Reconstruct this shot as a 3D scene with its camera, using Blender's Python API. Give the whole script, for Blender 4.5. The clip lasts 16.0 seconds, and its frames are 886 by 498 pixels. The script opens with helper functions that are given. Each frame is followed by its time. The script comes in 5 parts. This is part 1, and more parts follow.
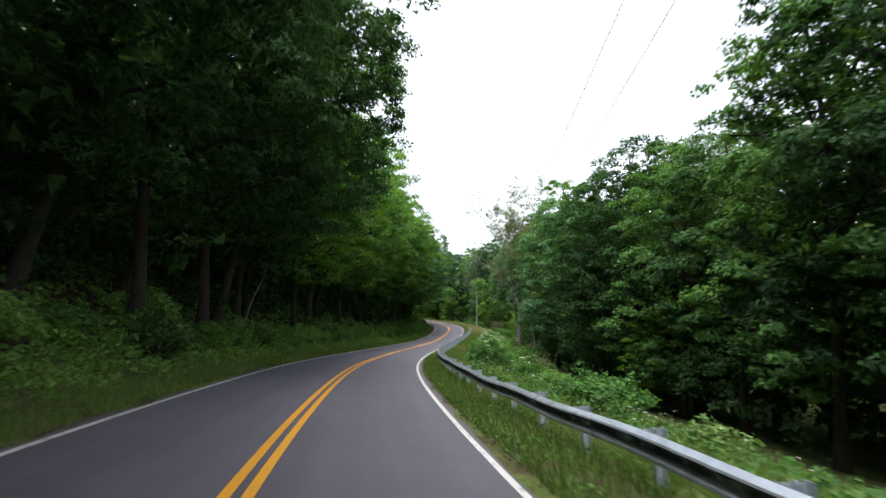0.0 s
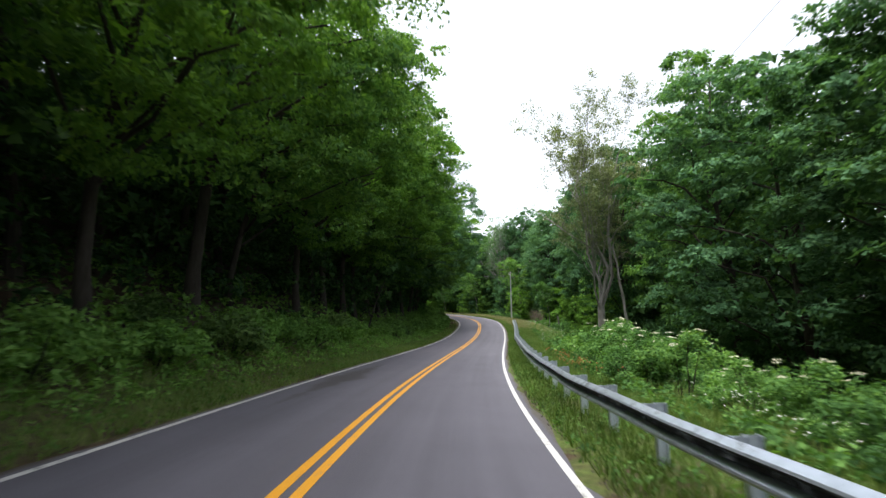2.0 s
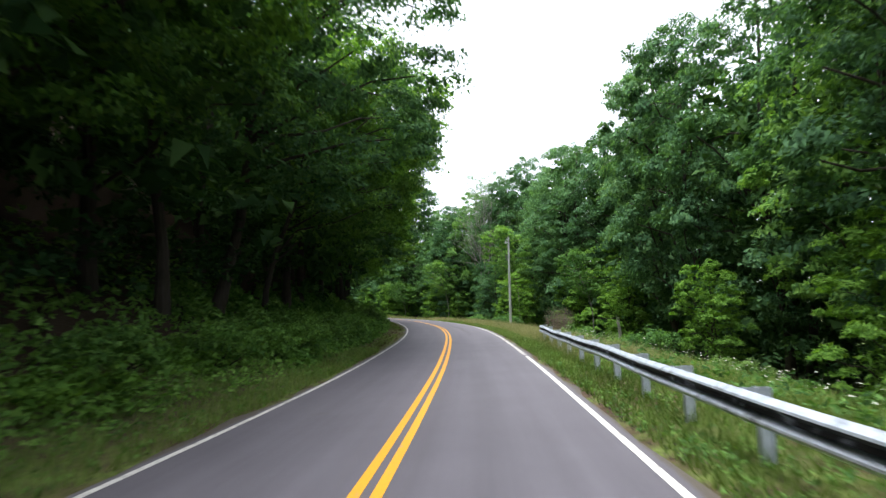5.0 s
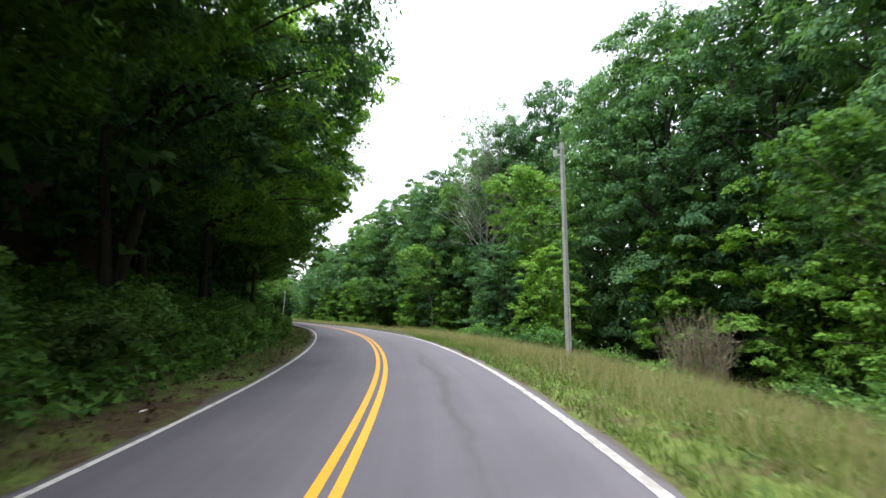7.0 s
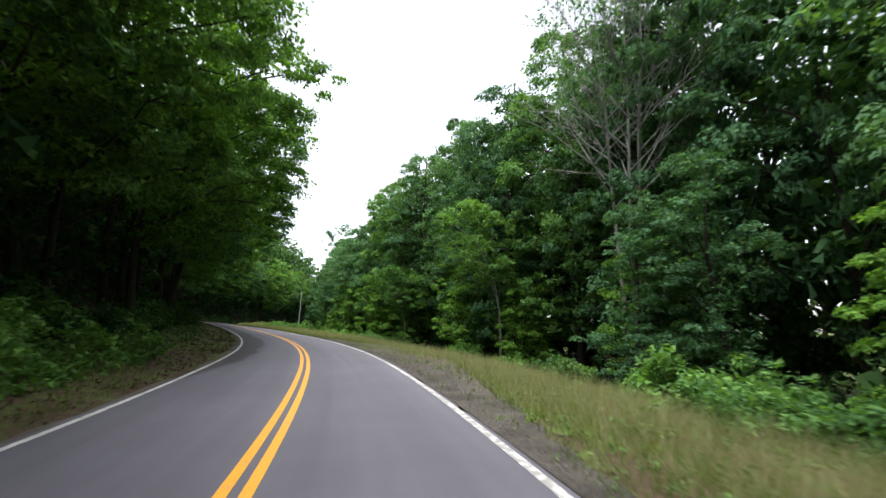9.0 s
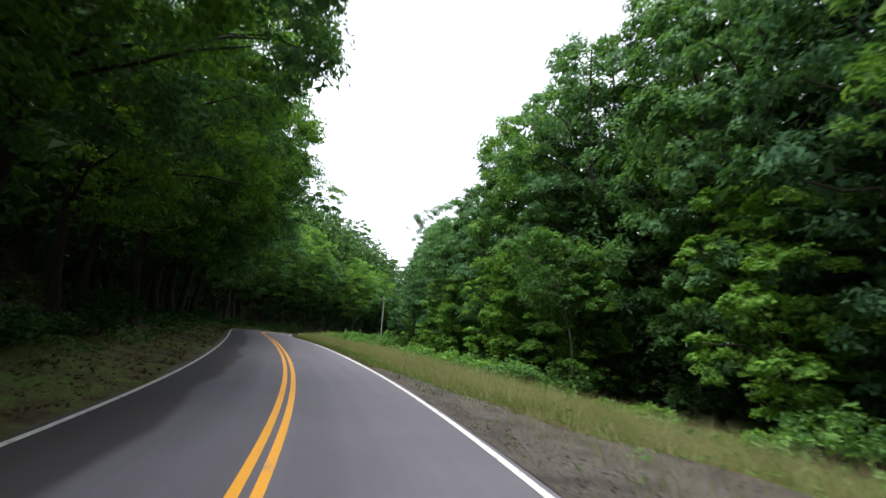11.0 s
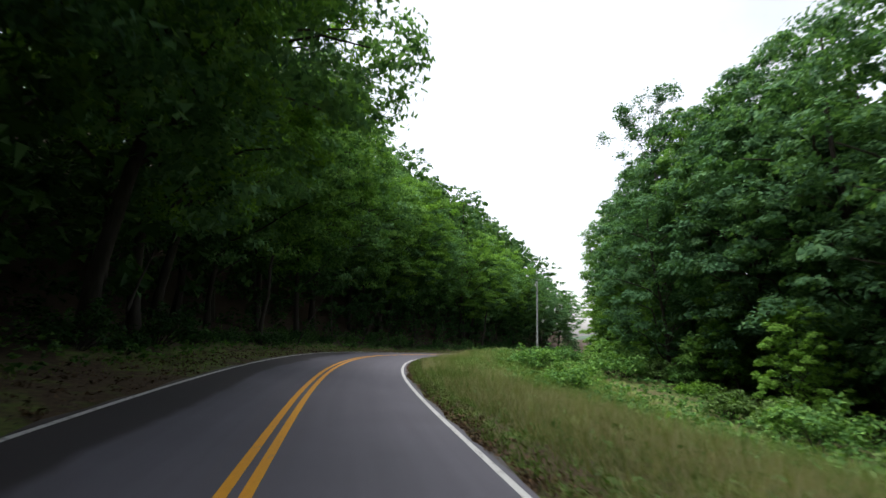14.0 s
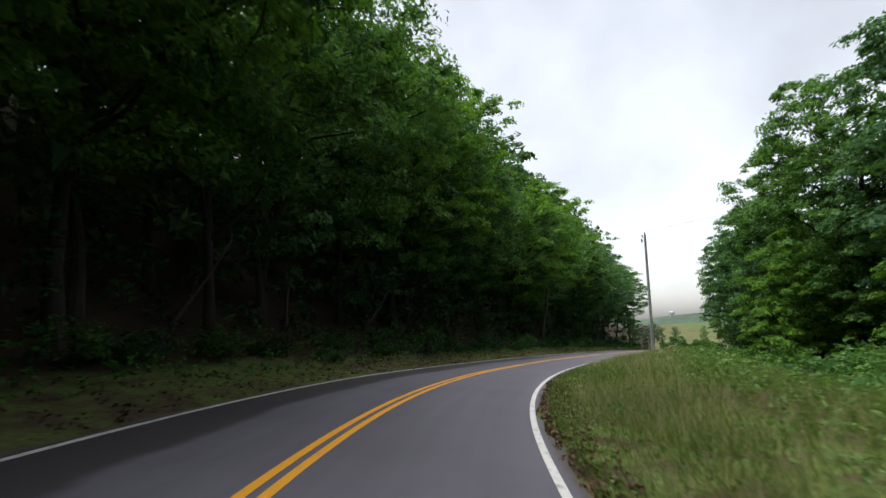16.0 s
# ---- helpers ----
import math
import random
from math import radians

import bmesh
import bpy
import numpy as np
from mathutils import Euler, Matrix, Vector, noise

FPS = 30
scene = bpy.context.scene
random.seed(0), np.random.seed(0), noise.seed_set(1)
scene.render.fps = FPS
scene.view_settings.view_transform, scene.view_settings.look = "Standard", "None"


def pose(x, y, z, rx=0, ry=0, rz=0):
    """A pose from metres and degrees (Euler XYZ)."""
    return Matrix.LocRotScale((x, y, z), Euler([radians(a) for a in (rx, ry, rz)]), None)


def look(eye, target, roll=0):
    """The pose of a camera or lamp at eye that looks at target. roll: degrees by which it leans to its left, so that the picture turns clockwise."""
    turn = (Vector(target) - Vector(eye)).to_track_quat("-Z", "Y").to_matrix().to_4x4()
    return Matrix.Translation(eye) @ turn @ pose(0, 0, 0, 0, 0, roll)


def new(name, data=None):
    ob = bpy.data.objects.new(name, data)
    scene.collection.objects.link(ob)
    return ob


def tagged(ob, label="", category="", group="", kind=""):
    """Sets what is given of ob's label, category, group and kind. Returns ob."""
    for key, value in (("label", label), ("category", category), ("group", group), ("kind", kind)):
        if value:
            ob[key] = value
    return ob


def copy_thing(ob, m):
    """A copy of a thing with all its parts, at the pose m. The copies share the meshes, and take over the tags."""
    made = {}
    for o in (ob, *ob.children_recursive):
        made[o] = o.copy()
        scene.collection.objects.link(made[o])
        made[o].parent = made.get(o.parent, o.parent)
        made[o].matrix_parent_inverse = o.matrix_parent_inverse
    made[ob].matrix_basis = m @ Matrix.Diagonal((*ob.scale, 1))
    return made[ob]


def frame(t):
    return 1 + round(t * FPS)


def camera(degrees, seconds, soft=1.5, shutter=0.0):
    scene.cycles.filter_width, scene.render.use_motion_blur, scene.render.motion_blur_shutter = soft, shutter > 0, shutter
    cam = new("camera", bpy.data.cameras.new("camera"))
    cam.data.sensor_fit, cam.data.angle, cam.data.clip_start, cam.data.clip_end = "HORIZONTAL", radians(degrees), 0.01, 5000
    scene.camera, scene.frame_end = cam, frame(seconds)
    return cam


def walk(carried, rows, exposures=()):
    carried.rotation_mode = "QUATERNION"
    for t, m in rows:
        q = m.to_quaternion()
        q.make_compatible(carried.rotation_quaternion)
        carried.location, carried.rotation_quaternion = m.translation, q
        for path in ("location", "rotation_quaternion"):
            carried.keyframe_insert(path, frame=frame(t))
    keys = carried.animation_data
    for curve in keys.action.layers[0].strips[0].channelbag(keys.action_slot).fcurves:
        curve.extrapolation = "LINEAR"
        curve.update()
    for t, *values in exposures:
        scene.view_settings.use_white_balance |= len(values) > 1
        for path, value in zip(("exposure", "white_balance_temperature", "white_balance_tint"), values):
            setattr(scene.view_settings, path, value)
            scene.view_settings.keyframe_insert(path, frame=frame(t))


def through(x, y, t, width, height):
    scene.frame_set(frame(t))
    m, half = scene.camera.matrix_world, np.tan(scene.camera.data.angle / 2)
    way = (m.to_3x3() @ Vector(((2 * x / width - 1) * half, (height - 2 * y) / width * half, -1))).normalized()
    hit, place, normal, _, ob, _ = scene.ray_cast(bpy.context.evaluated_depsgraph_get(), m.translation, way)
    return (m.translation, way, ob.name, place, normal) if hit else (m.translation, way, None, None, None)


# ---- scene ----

# ---- the camera and its way along the road ----
cam = camera(84.0, 16.0, soft=1.45, shutter=0.2)
PATH = [
    (0.0, -0.117, 0.280, 0.380, 97.114, -1.570, -0.118),
    (0.5, -1.132, 7.056, 0.086, 97.065, -1.712, 0.397),
    (1.0, -1.873, 13.890, -0.238, 96.910, -1.407, 0.789),
    (1.5, -2.392, 20.768, -0.611, 96.734, -0.766, 0.935),
    (2.0, -2.642, 27.587, -1.020, 96.737, 0.116, 0.928),
    (2.5, -2.675, 34.504, -1.335, 96.735, 0.289, 0.626),
    (3.0, -2.373, 41.425, -1.578, 96.797, 0.151, 0.177),
    (3.5, -1.947, 48.035, -1.809, 96.984, -0.062, -0.363),
    (4.0, -1.379, 54.557, -2.030, 97.242, -0.159, -0.861),
    (4.2, -1.136, 57.241, -2.101, 97.320, -0.182, -1.077),
    (4.5, -0.739, 61.330, -2.173, 97.460, -0.183, -1.421),
    (5.0, -0.026, 68.259, -2.230, 97.739, -0.096, -2.047),
    (5.5, 0.687, 75.245, -2.229, 97.962, -0.016, -2.626),
    (6.0, 1.321, 82.194, -2.187, 98.123, -0.091, -3.045),
    (6.3, 1.635, 86.305, -2.143, 98.245, -0.261, -3.200),
    (6.5, 1.811, 89.010, -2.103, 98.353, -0.423, -3.273),
    (7.0, 2.188, 95.691, -1.949, 98.451, -0.798, -3.089),
    (7.5, 2.334, 102.327, -1.818, 98.505, -0.616, -2.364),
    (8.0, 2.121, 109.030, -1.675, 98.640, -0.609, -1.481),
    (8.5, 1.563, 115.666, -1.551, 98.735, -0.570, -0.255),
    (8.7, 1.282, 118.304, -1.511, 98.813, -0.597, 0.246),
    (9.0, 0.775, 122.235, -1.458, 98.957, -0.691, 1.060),
    (9.5, -0.370, 128.711, -1.380, 99.281, -0.989, 2.736),
    (10.0, -1.941, 135.077, -1.302, 99.626, -1.368, 4.892),
    (10.5, -3.911, 141.325, -1.209, 99.892, -1.654, 7.546),
    (10.8, -5.232, 145.025, -1.144, 99.981, -1.701, 9.365),
    (11.0, -6.138, 147.481, -1.097, 100.016, -1.675, 10.654),
    (11.5, -8.642, 153.507, -0.984, 100.109, -1.257, 13.539),
    (12.0, -11.381, 159.359, -0.851, 100.137, -0.786, 15.964),
    (12.5, -14.384, 165.005, -0.719, 100.259, -0.339, 17.764),
    (13.0, -17.598, 170.609, -0.541, 100.251, 0.144, 19.321),
    (13.5, -21.077, 176.172, -0.342, 100.171, 0.456, 20.646),
    (14.0, -24.566, 181.627, -0.147, 100.099, 0.780, 21.890),
    (14.5, -27.882, 187.016, -0.020, 99.997, 1.187, 23.035),
    (15.0, -30.924, 191.993, 0.073, 99.794, 1.382, 23.904),
    (15.5, -33.692, 197.221, 0.100, 99.584, 1.888, 24.426),
    (16.0, -36.234, 202.801, 0.060, 99.369, 2.888, 23.562),
]
walk(cam, [(t, pose(x, y, z, rx, ry, rz)) for t, x, y, z, rx, ry, rz in PATH],
     exposures=[(0.0, 1.79), (1.5, 1.88), (3.5, 2.05), (6.5, 2.30), (8.5, 2.02), (11.0, 1.89), (12.5, 1.87), (14.5, 1.47), (16.0, 1.20)])

# ---- overcast daylight ----
world = bpy.data.worlds.new("overcast_sky")
scene.world = world
world.use_nodes = True
wn = world.node_tree
sky = wn.nodes.new("ShaderNodeTexSky")
sky.sky_type = "NISHITA"
sky.sun_disc = False
sky.sun_elevation, sky.sun_rotation = radians(80), radians(-115)
sky.air_density, sky.dust_density, sky.ozone_density = 1.0, 2.0, 1.0
pale = wn.nodes.new("ShaderNodeHueSaturation")
pale.inputs["Saturation"].default_value = 0.3
wn.links.new(sky.outputs[0], pale.inputs["Color"])
# soft cloud structure over the whole sky
cloud = wn.nodes.new("ShaderNodeTexNoise")
cloud.inputs["Scale"].default_value, cloud.inputs["Detail"].default_value = 3.2, 6.0
tone = wn.nodes.new("ShaderNodeMapRange")
tone.inputs[1].default_value, tone.inputs[2].default_value = 0.35, 0.65
tone.inputs[3].default_value, tone.inputs[4].default_value = 0.86, 1.12
wn.links.new(wn.nodes.new("ShaderNodeTexCoord").outputs["Generated"], cloud.inputs["Vector"])
wn.links.new(cloud.outputs["Fac"], tone.inputs[0])
veil = wn.nodes.new("ShaderNodeVectorMath")
veil.operation = "SCALE"
wn.links.new(pale.outputs[0], veil.inputs[0])
wn.links.new(tone.outputs[0], veil.inputs["Scale"])
wn.links.new(veil.outputs[0], wn.nodes["Background"].inputs[0])
wn.nodes["Background"].inputs[1].default_value = 0.115

sun_data = bpy.data.lights.new("sun", "SUN")
sun_data.energy, sun_data.angle, sun_data.color = 2.5, radians(50), (1.0, 0.97, 0.92)
sun = new("sun", sun_data)
sun.matrix_world = look((-13, 84, 90), (0, 90, 0))


# ---- materials ----
def nodes_of(name, rough=0.8, spec=0.3):
    m = bpy.data.materials.new(name)
    m.use_nodes = True
    b = m.node_tree.nodes["Principled BSDF"]
    b.inputs["Roughness"].default_value = rough
    b.inputs["Specular IOR Level"].default_value = spec
    return m, m.node_tree, b


def noise_tex(nt, scale, detail=5.0, rough=0.6, vec=None):
    n = nt.nodes.new("ShaderNodeTexNoise")
    n.inputs["Scale"].default_value, n.inputs["Detail"].default_value = scale, detail
    n.inputs["Roughness"].default_value = rough
    if vec is not None:
        nt.links.new(vec, n.inputs["Vector"])
    return n.outputs["Fac"]


def ramp(nt, fac, stops):
    r = nt.nodes.new("ShaderNodeValToRGB")
    r.color_ramp.elements[0].position, r.color_ramp.elements[0].color = stops[0][0], (*stops[0][1], 1)
    r.color_ramp.elements[1].position, r.color_ramp.elements[1].color = stops[-1][0], (*stops[-1][1], 1)
    for p, c in stops[1:-1]:
        e = r.color_ramp.elements.new(p)
        e.color = (*c, 1)
    nt.links.new(fac, r.inputs[0])
    return r.outputs[0]


def mix(nt, fac, a, b, kind="MIX"):
    m = nt.nodes.new("ShaderNodeMix")
    m.data_type, m.blend_type = "RGBA", kind
    for socket, v in ((m.inputs[0], fac), (m.inputs[6], a), (m.inputs[7], b)):
        if isinstance(v, bpy.types.NodeSocket):
            nt.links.new(v, socket)
        else:
            socket.default_value = v if isinstance(v, (int, float)) else (*v, 1)
    return m.outputs[2]


def calc(nt, op, a, b=0.0):
    m = nt.nodes.new("ShaderNodeMath")
    m.operation = op
    for socket, v in ((m.inputs[0], a), (m.inputs[1], b)):
        if isinstance(v, bpy.types.NodeSocket):
            nt.links.new(v, socket)
        else:
            socket.default_value = v
    return m.outputs[0]


def bump(nt, b, height, strength=0.3, distance=0.02):
    n = nt.nodes.new("ShaderNodeBump")
    n.inputs["Strength"].default_value, n.inputs["Distance"].default_value = strength, distance
    nt.links.new(height, n.inputs["Height"])
    nt.links.new(n.outputs[0], b.inputs["Normal"])


def coords(nt, kind="Object"):
    return nt.nodes.new("ShaderNodeTexCoord").outputs[kind]


def uv_parts(nt):
    s = nt.nodes.new("ShaderNodeSeparateXYZ")
    nt.links.new(coords(nt, "UV"), s.inputs[0])
    return s.outputs[0], s.outputs[1]


def leaf_material(name, dark, mid, light, through=0.35, spread=0.5):
    """Leaves: each one its own tint, each plant its own cast, and some light comes through."""
    m, nt, b = nodes_of(name, 0.75, 0.06)
    isle = nt.nodes.new("ShaderNodeNewGeometry").outputs["Random Per Island"]
    whole = nt.nodes.new("ShaderNodeObjectInfo").outputs["Random"]
    patch = noise_tex(nt, 0.45, 2.0, 0.5, coords(nt))
    fac = calc(nt, "ADD", calc(nt, "MULTIPLY", isle, spread), calc(nt, "MULTIPLY", patch, 1.0 - spread))
    fac = calc(nt, "ADD", calc(nt, "MULTIPLY", calc(nt, "SUBTRACT", whole, 0.5), 0.35), fac)
    col = ramp(nt, fac, [(0.15, dark), (0.5, mid), (0.85, light)])
    nt.links.new(col, b.inputs["Base Color"])
    tr = nt.nodes.new("ShaderNodeBsdfTranslucent")
    nt.links.new(mix(nt, 1.0, col, (0.95, 1.0, 0.40), "MULTIPLY"), tr.inputs[0])
    ms = nt.nodes.new("ShaderNodeMixShader")
    ms.inputs[0].default_value = through
    nt.links.new(b.outputs[0], ms.inputs[1])
    nt.links.new(tr.outputs[0], ms.inputs[2])
    nt.links.new(ms.outputs[0], nt.nodes["Material Output"].inputs[0])
    return m


M_LEAF = leaf_material("broad_leaves", (0.030, 0.073, 0.027), (0.073, 0.165, 0.050), (0.162, 0.304, 0.076), 0.42)
M_LEAF_BLUE = leaf_material("cool_leaves", (0.031, 0.076, 0.039), (0.070, 0.157, 0.076), (0.140, 0.263, 0.116), 0.40)
# leaf green darkened to carry the shade of the deep wood
M_LEAF_SHADE = leaf_material("shade_dark_leaves", (0.016, 0.040, 0.018), (0.037, 0.088, 0.033), (0.090, 0.177, 0.055), 0.36)
M_LEAF_LIME = leaf_material("bright_leaves", (0.050, 0.112, 0.024), (0.108, 0.230, 0.044), (0.195, 0.355, 0.072), 0.47)
M_UNDER = leaf_material("undergrowth_leaves", (0.042, 0.080, 0.026), (0.092, 0.165, 0.052), (0.168, 0.268, 0.092), 0.35)
# light on the far hill trees painted in as a brighter bluish green
M_LEAF_FAR_LIT = leaf_material("lit_far_leaves", (0.050, 0.110, 0.056), (0.105, 0.215, 0.101), (0.182, 0.330, 0.142), 0.42)
# leaf green raised to stand in for light the overhung bank lacks
M_BANK_LIT = leaf_material("lit_bank_leaves", (0.060, 0.137, 0.037), (0.131, 0.262, 0.066), (0.229, 0.404, 0.110), 0.42)
M_FADED = leaf_material("faded_olive_leaves", (0.100, 0.130, 0.070), (0.180, 0.215, 0.120), (0.280, 0.315, 0.185), 0.38)
M_GRASS = leaf_material("green_grass", (0.060, 0.104, 0.026), (0.115, 0.180, 0.046), (0.200, 0.264, 0.090), 0.35)
M_STRAW = leaf_material("straw_grass", (0.165, 0.168, 0.086), (0.282, 0.268, 0.158), (0.410, 0.378, 0.255), 0.38)


def bark_material(name, dark, light, scale=3.0):
    m, nt, b = nodes_of(name, 0.9, 0.15)
    mp = nt.nodes.new("ShaderNodeMapping")
    mp.inputs["Scale"].default_value = (1, 1, 0.18)
    nt.links.new(coords(nt), mp.inputs[0])
    fine = noise_tex(nt, scale * 4, 6, 0.7, mp.outputs[0])
    big = noise_tex(nt, scale * 0.4, 3, 0.5, coords(nt))
    col = ramp(nt, calc(nt, "ADD", calc(nt, "MULTIPLY", fine, 0.6), calc(nt, "MULTIPLY", big, 0.4)), [(0.3, dark), (0.7, light)])
    nt.links.new(col, b.inputs["Base Color"])
    bump(nt, b, fine, 0.7, 0.03)
    return m


M_BARK = bark_material("grey_brown_bark", (0.015, 0.013, 0.011), (0.058, 0.050, 0.042))
M_BARK_PALE = bark_material("pale_grey_bark", (0.080, 0.077, 0.070), (0.290, 0.282, 0.262))
M_TWIG = bark_material("dry_twigs", (0.075, 0.066, 0.050), (0.195, 0.168, 0.125), 8)
M_POLE = bark_material("weathered_pole_wood", (0.185, 0.195, 0.190), (0.365, 0.385, 0.380), 5)


def make_ground():
    m, nt, b = nodes_of("verge_soil_and_grass", 0.95, 0.1)
    c = coords(nt)
    fine, mid, big = noise_tex(nt, 9, 8, 0.7, c), noise_tex(nt, 1.3, 5, 0.6, c), noise_tex(nt, 0.12, 3, 0.5, c)
    green = ramp(nt, fine, [(0.3, (0.040, 0.062, 0.016)), (0.7, (0.125, 0.165, 0.045))])
    soil = ramp(nt, fine, [(0.3, (0.030, 0.022, 0.014)), (0.7, (0.095, 0.068, 0.045))])
    col = mix(nt, ramp(nt, calc(nt, "ADD", calc(nt, "MULTIPLY", mid, 0.6), calc(nt, "MULTIPLY", big, 0.4)),
                       [(0.44, (0, 0, 0)), (0.56, (1, 1, 1))]), green, soil)
    # leaf mould under the trees of the hill, its brown darkened for their shade
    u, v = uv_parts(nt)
    shaded_mould = ramp(nt, fine, [(0.3, (0.014, 0.010, 0.007)), (0.7, (0.050, 0.036, 0.024))])
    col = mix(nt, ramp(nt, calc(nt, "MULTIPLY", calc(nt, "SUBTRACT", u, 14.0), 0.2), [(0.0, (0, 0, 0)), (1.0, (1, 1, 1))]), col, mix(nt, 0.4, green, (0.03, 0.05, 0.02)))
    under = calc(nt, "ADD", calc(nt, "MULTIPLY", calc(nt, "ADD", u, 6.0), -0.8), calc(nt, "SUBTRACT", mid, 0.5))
    col = mix(nt, ramp(nt, under, [(0.0, (0, 0, 0)), (1.0, (1, 1, 1))]), col, shaded_mould)
    nt.links.new(col, b.inputs["Base Color"])
    bump(nt, b, fine, 0.8, 0.05)
    return m


def make_asphalt():
    """Worn asphalt in road coordinates: paler wheel tracks, dark stains, a damp dark edge and sealed cracks."""
    m, nt, b = nodes_of("worn_asphalt", 0.72, 0.35)
    u, v = uv_parts(nt)
    c = coords(nt)
    grain = noise_tex(nt, 55, 4, 0.75, c)
    blot = noise_tex(nt, 0.55, 5, 0.6, c)
    streak_vec = nt.nodes.new("ShaderNodeCombineXYZ")
    nt.links.new(calc(nt, "MULTIPLY", u, 2.2), streak_vec.inputs[0])
    nt.links.new(calc(nt, "MULTIPLY", v, 0.05), streak_vec.inputs[1])
    streak = noise_tex(nt, 1.0, 4, 0.55, streak_vec.outputs[0])
    tone = calc(nt, "ADD", calc(nt, "MULTIPLY", streak, 0.45),
                calc(nt, "ADD", calc(nt, "MULTIPLY", blot, 0.3), calc(nt, "MULTIPLY", grain, 0.25)))
    col = ramp(nt, tone, [(0.28, (0.050, 0.048, 0.060)), (0.5, (0.074, 0.071, 0.089)), (0.72, (0.103, 0.099, 0.123))])
    # damp, darker band along the left edge on the later stretch
    wob = calc(nt, "MULTIPLY", calc(nt, "SUBTRACT", noise_tex(nt, 0.16, 6, 0.6, c), 0.5), 1.3)
    reach = calc(nt, "MULTIPLY", calc(nt, "MINIMUM", calc(nt, "MAXIMUM", calc(nt, "MULTIPLY", calc(nt, "SUBTRACT", v, 130.0), 0.06), 0.0), 1.0), 1.5)
    edge = calc(nt, "SUBTRACT", calc(nt, "ADD", calc(nt, "ADD", wob, reach), -3.15), u)
    damp = ramp(nt, calc(nt, "ADD", calc(nt, "MULTIPLY", edge, 2.5), 0.5), [(0.3, (0, 0, 0)), (0.75, (1, 1, 1))])
    col = mix(nt, damp, col, (0.026, 0.023, 0.026))
    # a long oil stain in the far lane
    spot = noise_tex(nt, 0.9, 6, 0.65, c)
    near = calc(nt, "SUBTRACT", 1.0, calc(nt, "ADD", calc(nt, "ABSOLUTE", calc(nt, "MULTIPLY", calc(nt, "ADD", u, 2.1), 1.1)),
                                         calc(nt, "ABSOLUTE", calc(nt, "MULTIPLY", calc(nt, "SUBTRACT", v, 43.0), 0.12))))
    oil = ramp(nt, calc(nt, "ADD", near, calc(nt, "SUBTRACT", spot, 0.62)), [(0.2, (0, 0, 0)), (0.5, (1, 1, 1))])
    col = mix(nt, oil, col, (0.040, 0.037, 0.040))
    # a sealed crack that wanders along the right lane, and tyre-dark patches
    wander = calc(nt, "MULTIPLY", calc(nt, "SUBTRACT", noise_tex(nt, 0.16, 4, 0.6, c), 0.5), 1.5)
    off = calc(nt, "ABSOLUTE", calc(nt, "SUBTRACT", calc(nt, "SUBTRACT", u, 1.35), wander))
    reach = calc(nt, "ABSOLUTE", calc(nt, "MULTIPLY", calc(nt, "SUBTRACT", v, 108.0), 0.055))
    seam = ramp(nt, calc(nt, "ADD", calc(nt, "MULTIPLY", off, 3.2), calc(nt, "MULTIPLY", reach, calc(nt, "ADD", spot, 0.3))), [(0.2, (1, 1, 1)), (0.6, (0, 0, 0))])
    col = mix(nt, calc(nt, "MULTIPLY", seam, 0.75), col, (0.050, 0.047, 0.052))
    patch = ramp(nt, noise_tex(nt, 0.8, 7, 0.7, c), [(0.66, (0, 0, 0)), (0.74, (1, 1, 1))])
    col = mix(nt, calc(nt, "MULTIPLY", patch, 0.5), col, (0.060, 0.056, 0.060))
    # earth and grit washed onto the crumbling margins
    rim = calc(nt, "ADD", calc(nt, "SUBTRACT", calc(nt, "ABSOLUTE", u), 2.93), calc(nt, "MULTIPLY", calc(nt, "SUBTRACT", noise_tex(nt, 2.2, 6, 0.7, c), 0.5), 0.22))
    col = mix(nt, ramp(nt, calc(nt, "ADD", calc(nt, "MULTIPLY", rim, 9.0), 0.5), [(0.3, (0, 0, 0)), (0.8, (1, 1, 1))]), col,
              ramp(nt, grain, [(0.3, (0.018, 0.015, 0.012)), (0.7, (0.085, 0.074, 0.062))]))
    nt.links.new(col, b.inputs["Base Color"])
    bump(nt, b, grain, 0.35, 0.006)
    return m


def paint_material(name, colour, worn):
    m, nt, b = nodes_of(name, 0.6, 0.35)
    c = coords(nt)
    grain, chip = noise_tex(nt, 30, 5, 0.7, c), noise_tex(nt, 7.0, 6, 0.75, c)
    col = ramp(nt, grain, [(0.3, tuple(0.75 * a for a in colour)), (0.7, colour)])
    col = mix(nt, ramp(nt, chip, [(worn, (1, 1, 1)), (worn + 0.07, (0, 0, 0))]), col, (0.20, 0.195, 0.19))
    nt.links.new(col, b.inputs["Base Color"])
    bump(nt, b, grain, 0.3, 0.004)
    return m


def plain_material(name, colour, rough=0.6, metal=0.0, vary=0.25, scale=12.0, spec=0.4):
    m, nt, b = nodes_of(name, rough, spec)
    c = coords(nt)
    f = calc(nt, "ADD", calc(nt, "MULTIPLY", noise_tex(nt, scale, 6, 0.65, c), 0.6), calc(nt, "MULTIPLY", noise_tex(nt, scale * 0.12, 3, 0.5, c), 0.4))
    col = ramp(nt, f, [(0.3, tuple(a * (1 - vary) for a in colour)), (0.7, tuple(min(1, a * (1 + vary)) for a in colour))])
    nt.links.new(col, b.inputs["Base Color"])
    b.inputs["Metallic"].default_value = metal
    bump(nt, b, f, 0.2, 0.01)
    return m


